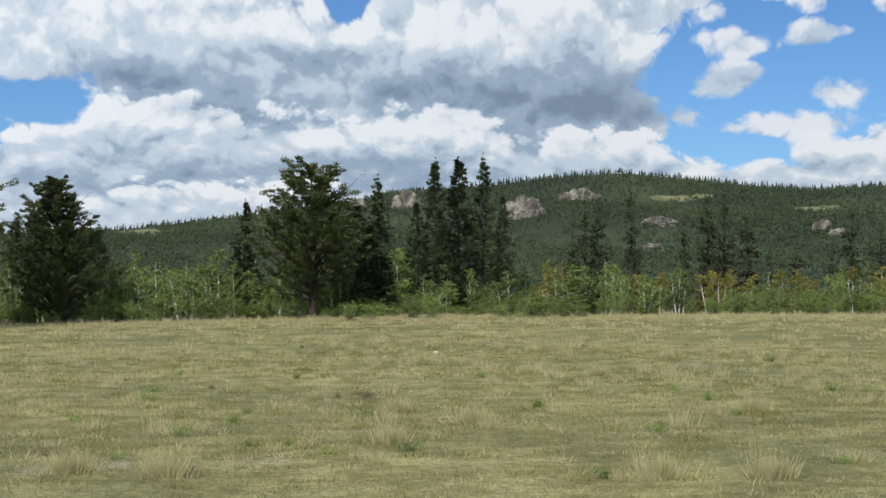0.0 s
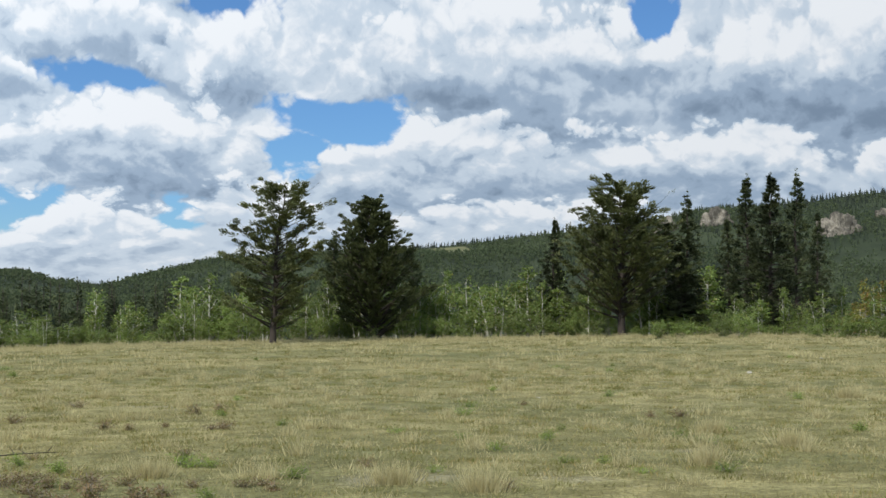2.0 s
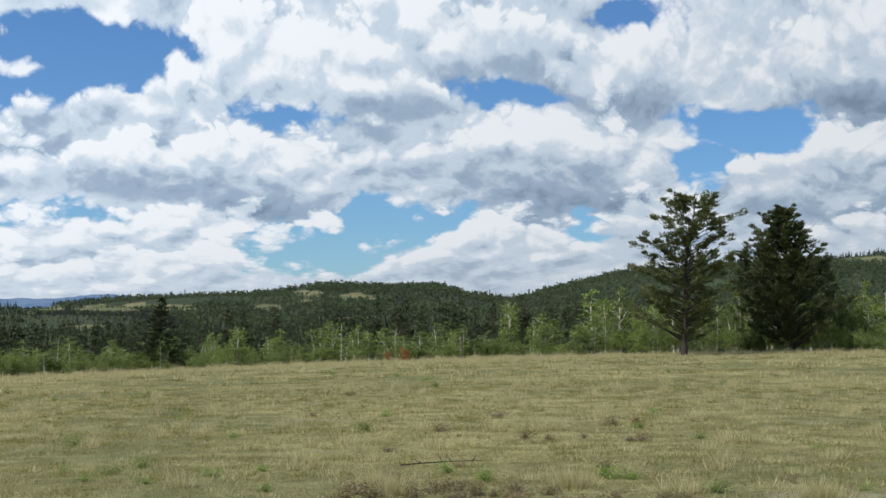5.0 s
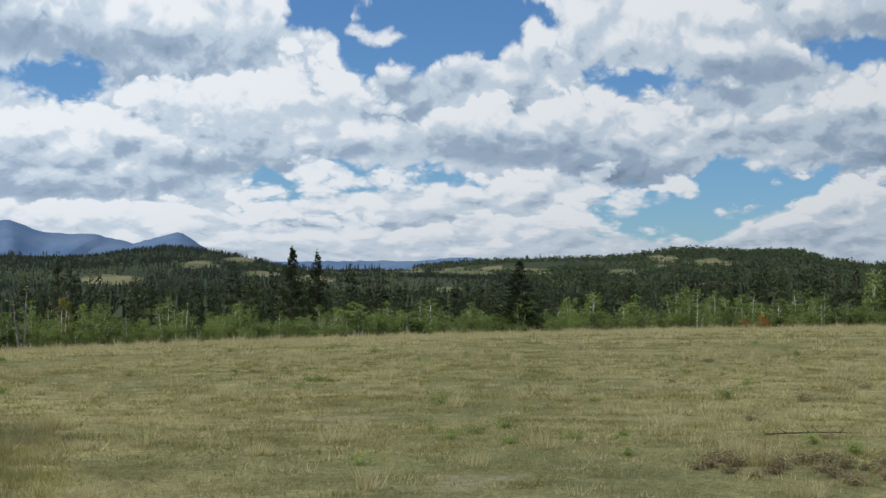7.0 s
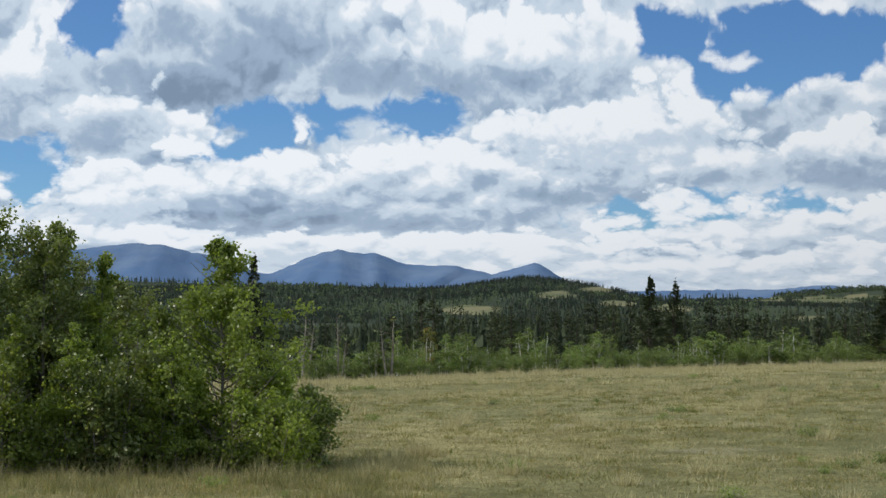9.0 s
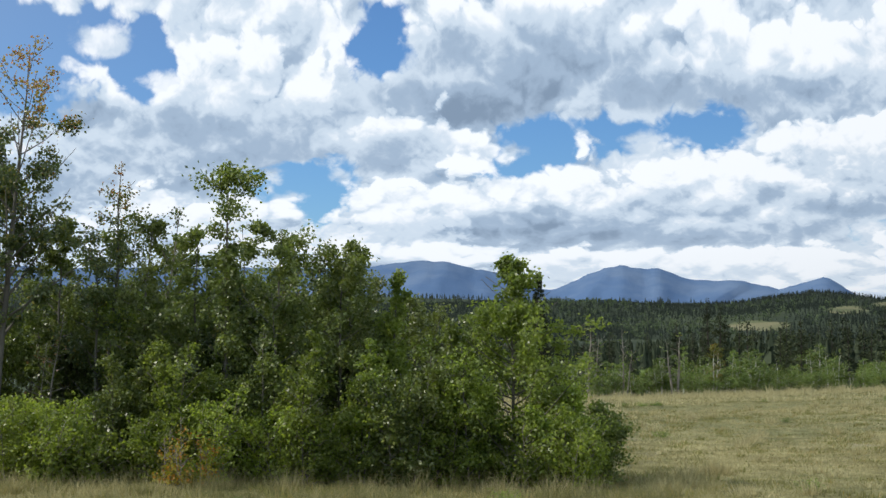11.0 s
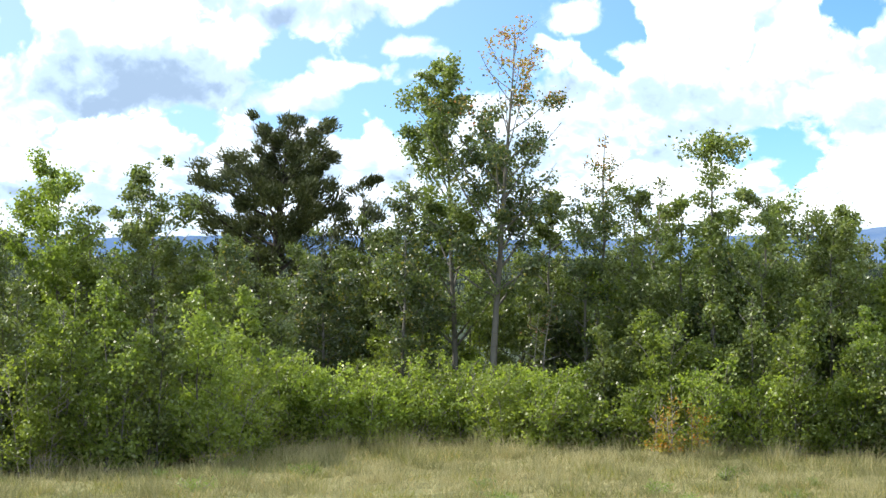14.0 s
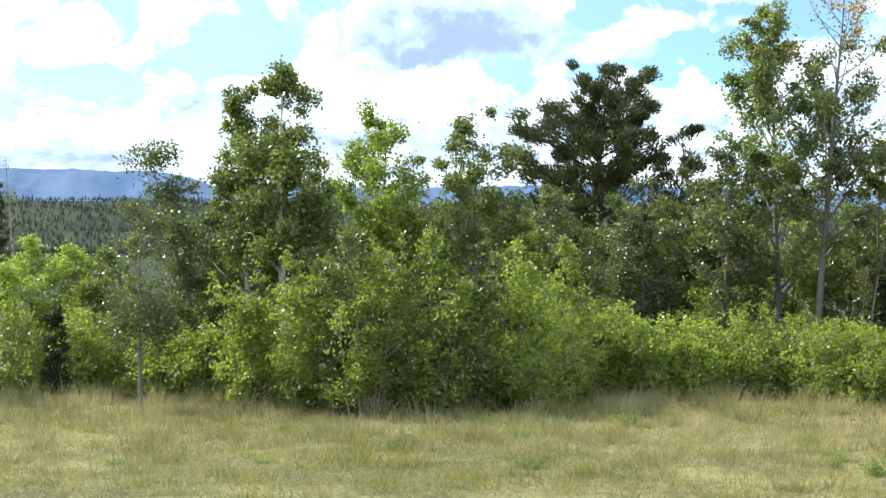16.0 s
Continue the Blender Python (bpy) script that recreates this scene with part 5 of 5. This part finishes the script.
for az, d, el in [(74.8, 16.6, -3.4), (75.4, 16.8, -4.2), (74.1, 16.7, -4.4)]:
    near_tree("rust_shrub", az, d, az, el, 0.6, "small shrub turning yellow and orange", 170, 0.042, GOLD_LEAF, OVAL, GREY_TWIG, "shrub", "", bare=0.15, stems=3, limbs_n=9, girth=0.006, tuft=0.09)

# ---- grass ----
def sward(name, label, mat, az, d, tall, width, seed, lean=0.5, per=1, spread=0.0, category="grass"):
    """Grass blades, single or in bunches, in one mesh."""
    rng = np.random.default_rng(seed)
    foot = polar(az, d, height_at(az, d) - 0.01)
    if per > 1:
        foot, tall, width = np.repeat(foot, per, 0), np.repeat(tall, per), np.repeat(width, per)
        off = rng.normal(size=foot.shape) * (1.0, 1.0, 0.0)
        foot = foot + off * spread * 0.6
    n = len(foot)
    up = rng.normal(size=(n, 3)) * (lean, lean, 0.1) + (0, 0, 1.0)
    if per > 1:
        up = up * (0.7, 0.7, 1.0) + off * 0.22
    up /= np.linalg.norm(up, axis=1, keepdims=True)
    turn = rng.random(n) * 6.28
    side = np.stack([np.cos(turn), np.sin(turn), np.zeros(n)], 1) * (np.broadcast_to(width, n) * 0.5)[:, None]
    tip = foot + up * (tall * (0.5 + 0.9 * rng.random(n)))[:, None]
    v = np.stack([foot - side, foot + side, tip], 1).reshape(-1, 3)
    return tagged(part(name, from_arrays(name, v, np.arange(3 * n).reshape(n, 3)), mat), label, category, kind="stuff")


def strewn(count, az0, az1, d0, d1, seed):
    rng = np.random.default_rng(seed)
    az = az0 + (az1 - az0) * rng.random(count)
    return az, np.sqrt(d0 ** 2 + (d1 ** 2 - d0 ** 2) * rng.random(count)), rng


az, d, rng = strewn(290000, -19, 113, 9.0, 24, 41)
sward("meadow_grass", "short mixed green and straw meadow grass", BLADE, az, d, 0.03 + 0.04 * rng.random(len(az)), 0.006 + 0.0003 * d, 42, 1.3)
az, d, rng = strewn(250000, -19, 66, 24, 55, 43)
sward("meadow_grass", "short mixed green and straw meadow grass", BLADE, az, d, 0.03 + 0.04 * rng.random(len(az)), 0.008 + 0.0002 * d, 44, 1.3)
az, d, rng = strewn(90000, -19, 66, 55, 97, 45)
sward("meadow_grass", "short mixed green and straw meadow grass", BLADE, az, d, 0.03 + 0.05 * rng.random(len(az)), 0.022 + 0.0004 * d, 46, 1.3)
# pale bunches
az, d, rng = strewn(420, -19, 66, 12, 45, 47)
sward("bunch_grass", "pale straw-coloured bunches of taller grass", STRAW, az, d, 0.10 + 0.12 * rng.random(len(az)), 0.006 + 0.0003 * d, 48, 0.5, 90, 0.11)
az, d, rng = strewn(700, -19, 66, 45, 95, 49)
sward("bunch_grass", "pale straw-coloured bunches of taller grass", STRAW, az, d, 0.10 + 0.12 * rng.random(len(az)), 0.012 + 0.0004 * d, 50, 0.5, 40, 0.28)
# low tufts all over the meadow
az, d, rng = strewn(3600, -19, 66, 11, 40, 71)
sward("bunch_grass", "low dull green tufts in the meadow grass", TUFT, az, d, 0.03 + 0.06 * rng.random(len(az)), 0.007 + 0.0003 * d, 72, 0.9, 36, 0.15)
az, d, rng = strewn(3000, -19, 66, 40, 92, 73)
sward("bunch_grass", "low dull green tufts in the meadow grass", TUFT, az, d, 0.03 + 0.07 * rng.random(len(az)), 0.012 + 0.0004 * d, 74, 0.9, 24, 0.27)
az, d, rng = strewn(2600, -19, 66, 11, 40, 75)
sward("bunch_grass", "small pale tufts of dry grass", STRAW, az, d, 0.03 + 0.07 * rng.random(len(az)), 0.006 + 0.0003 * d, 76, 0.9, 30, 0.14)
# tall dry grass along the edge and before the thicket
az = -19 + 85 * np.random.default_rng(51).random(16000)
rng = np.random.default_rng(52)
d = np.interp(az, EDGE_AZ, EDGE_D) - 3 + 5 * rng.random(len(az))
drift = 0.5 + 0.5 * np.sin(az * 2.3 + 1.7 * np.sin(az * 0.9)) * np.sin(az * 7.1 + 1.0)
sward("edge_grass", "tall pale dry grass along the meadow's edge", STRAW, az, d, 0.08 + (0.14 + 0.30 * drift) * rng.random(len(az)), np.full(len(az), 0.03), 53, 0.6, 4, 0.2)
az = -19 + 85 * np.random.default_rng(65).random(90000)
rng = np.random.default_rng(66)
d = np.interp(az, EDGE_AZ, EDGE_D) - 1 - 15 * rng.random(len(az)) ** 1.5
p = polar(az, d)
ok = ripples(p[:, 0], p[:, 1], 0.5, 2.0) + 0.6 * ripples(p[:, 0], p[:, 1], 1.3, 5.0) + 0.5 * rng.normal(size=len(az)) > -0.2
sward("edge_grass", "short dry straw grass near the meadow's edge", STRAW, az[ok], d[ok], 0.05 + 0.09 * rng.random(ok.sum()), np.full(ok.sum(), 0.04), 67, 0.5)
az, d, rng = strewn(90000, 55, 113, 9.5, 20.0, 54)
p = polar(az, d)
thick = 0.5 + 0.5 * ripples(p[:, 0], p[:, 1], 2.1, 3.0) + 0.4 * ripples(p[:, 0], p[:, 1], 4.7, 1.0)
ok = thick + 0.5 * rng.normal(size=len(az)) > 0.25
az, d, thick = az[ok], d[ok], thick[ok]
sward("tall_grass", "tall dry straw grass before the thicket", DRY, az, d, (0.03 + 0.10 * rng.random(len(az)) * np.clip(0.4 + thick, 0.15, 1.6)) * np.clip((d - 9) / 5, 0.4, 1), 0.009 + 0 * d, 55, 1.1)
az, d, rng = strewn(60000, 55, 113, 10.0, 20.0, 56)
sward("green_grass", "greener grass mixed into the dry grass", BLADE, az, d, 0.04 + 0.06 * rng.random(len(az)), 0.009 + 0 * d, 57, 1.1)
az, d, rng = strewn(700, 55, 113, 11.0, 19.0, 58)
sward("bunch_grass", "feathery bunches of dry grass before the shrubs", DRY, az, d, (0.07 + 0.17 * rng.random(len(az))) * np.clip((d - 9) / 6, 0.5, 1.3), 0.007 + 0 * d, 59, 0.8, 80, 0.13)
az, d, rng = strewn(620, 55, 113, 10.5, 19.0, 61)
sward("bunch_grass", "green bunches of grass before the shrubs", TUFT, az, d, 0.05 + 0.11 * rng.random(len(az)), 0.008 + 0 * d, 62, 0.9, 60, 0.15)


# ---- small plants, stones and a fallen branch on the meadow ----
def spot(az, el):
    """The place on the meadow seen at that azimuth and elevation."""
    d = np.geomspace(8, 110, 600)
    k = np.degrees(np.arctan2(height_at(np.full(600, az), d) - EYE, d))
    d = float(d[np.argmax(k >= el)])
    return polar(az, d, float(height_at(az, d)))


def weed(seed, mat, tall, wide, leaves, leaf):
    """A low plant of several stalks set with small leaves."""
    rng = np.random.default_rng(seed)
    stalks, crown = Shape(), Shape()
    for _ in range(9):
        a = rng.random() * 6.28
        line = bent_line((0, 0, -0.02), (math.cos(a) * wide * rng.random(), math.sin(a) * wide * rng.random(), tall * (0.5 + 0.5 * rng.random())), rng, 4)
        stalks.tube(line, (0.005, 0.004, 0.003, 0.002), 4)
        k = leaves // 9
        s = rng.random(k)
        p = np.stack([np.interp(s, np.linspace(0, 1, 4), line[:, q]) for q in range(3)], 1)
        crown.leaves(p + rng.normal(size=(k, 3)) * wide * 0.15, rng.normal(size=(k, 3)) + (0, 0, 0.5), leaf * (0.6 + 0.8 * rng.random(k)), leaf * 0.45, rng)
    return stalks.mesh("stalks"), crown.mesh("leaves"), mat


def low_plant(name, made, label):
    ob = tagged(new(name), label, "weed", name + " plants of the meadow")
    part("stem", made[0], GREY_TWIG, ob)
    part("foliage", made[1], made[2], ob)
    return ob


WEEDS = [(-8.1, -5.25), (-14.3, -3.90), (4.4, -6.25), (7.9, -4.95), (12.2, -6.27), (5.4, -2.46), (17.8, -4.49), (19.9, -4.10), (10.7, -3.82), (21.5, -5.85),
         (17.4, -6.44), (21.2, -5.96), (5.3, -2.29), (7.8, -5.04), (11.0, -4.99), (34.2, -5.66), (42.9, -2.71), (26.3, -6.58), (46.0, -4.12), (40.7, -4.57), (45.5, -3.80)]
RED_WEEDS = [(31.3, -2.90), (30.6, -2.92), (27.9, -6.53), (25.6, -6.67), (30.4, -6.97), (27.1, -6.80), (25.1, -6.78), (9.6, -6.86), (18.6, -6.70), (28.8, -6.75)]
rng = np.random.default_rng(91)
RED_WEEDS += [(float(20 + 11.5 * u), float(-6.2 - 1.0 * v)) for u, v in rng.random((22, 2))] + [(float(-2 + 36 * u), float(-3.6 - 3.4 * v)) for u, v in rng.random((22, 2))]
WEEDS += [(float(-17 + 78 * u), float(-1.9 - 5.4 * v)) for u, v in rng.random((70, 2))] + [(float(62 + 48 * u), float(-6.4 - 1.8 * v)) for u, v in rng.random((26, 2))]
for name, label, places, mats in (("green_weed", "low green leafy weed in the dry meadow", WEEDS, WEED), ("red_weed", "low reddish-brown weed in the dry meadow", RED_WEEDS, RED_WEED)):
    for v in range(3):
        first = low_plant(name, weed(60 + v, mats, 0.20, 0.26, 420, 0.035), label)
        spots = []
        for az, el in places[v::3]:
            p = spot(az, min(el, float(np.interp(az, EDGE_AZ, EDGE_EL)) - 0.25))
            s = 0.35 + 0.4 * rng.random() + 0.004 * math.hypot(p[0], p[1])
            spots.append(Matrix.LocRotScale(Vector(p), Euler((0, 0, 6.28 * rng.random())), (s * 1.25, s * 1.25, s * 0.8)))
        for m in spots[1:]:
            copy_thing(first, m)
        first.matrix_basis = spots[0]

BUNCHES = [(10.4, -2.81), (-8.0, -7.12), (-12.1, -7.06), (-1.1, -5.15), (10.4, -6.94), (-13.0, -3.36), (-11.2, -2.60), (-5.8, -3.38), (-3.1, -3.37), (1.8, -4.71),
           (2.0, -5.86), (-11.4, -4.71), (30.1, -6.39), (22.7, -6.29), (13.7, -6.68), (29.4, -6.57), (55.0, -5.53)]
for az, el in BUNCHES:
    p = spot(az, el)
    d = math.hypot(p[0], p[1])
    sward("grass_bunch", "large pale bunch of dry feathery grass", STRAW, np.full(260, az), d + np.zeros(260), np.full(260, 0.19), np.full(260, 0.007 + 0.0002 * d), int(900 + az * 10),
          0.35, 2, 0.15)


def stone(az, el, size, seed):
    bm = bmesh.new()
    bmesh.ops.create_icosphere(bm, subdivisions=3, radius=1.0)
    for v in bm.verts:
        v.co *= 1 + 0.35 * noise.noise(v.co * 1.4 + Vector((seed, 0, 0))) + 0.1 * noise.noise(v.co * 4)
    me = bpy.data.meshes.new("stone")
    bm.to_mesh(me)
    bm.free()
    ob = tagged(part("stone", me, STONE), "small pale stone lying in the grass", "stone", "stones on the meadow")
    ob.matrix_basis = Matrix.LocRotScale(Vector(spot(az, el)) + Vector((0, 0, size * 0.15)), Euler((0, 0, seed)), (size * 1.4, size, size * 0.55))


for q, (az, el) in enumerate([(8.1, -3.48), (-2.3, -1.95), (-9.7, -1.66), (0.3, -2.50)]):
    stone(az, el, 0.036 + 0.008 * q, q + 2.0)

a, c = spot(29.0, -5.58), spot(25.9, -5.36)
s = Shape()
rng = np.random.default_rng(5)
line = bent_line(np.array(a) + (0, 0, 0.03), np.array(c) + (0, 0, 0.04), rng, 9, 0.06)
s.tube(line, np.linspace(0.009, 0.004, 9), 6)
for q in (2, 4, 5, 7):
    s.tube(bent_line(line[q], line[q] + rng.normal(size=3) * (0.12, 0.12, 0.02) + (0, 0, 0.06), rng, 3), (0.006, 0.004, 0.002), 5)
tagged(part("fallen_branch", s.mesh("fallen_branch"), DARK_BARK, smooth=True), "thin dark fallen branch lying in the grass", "branch")
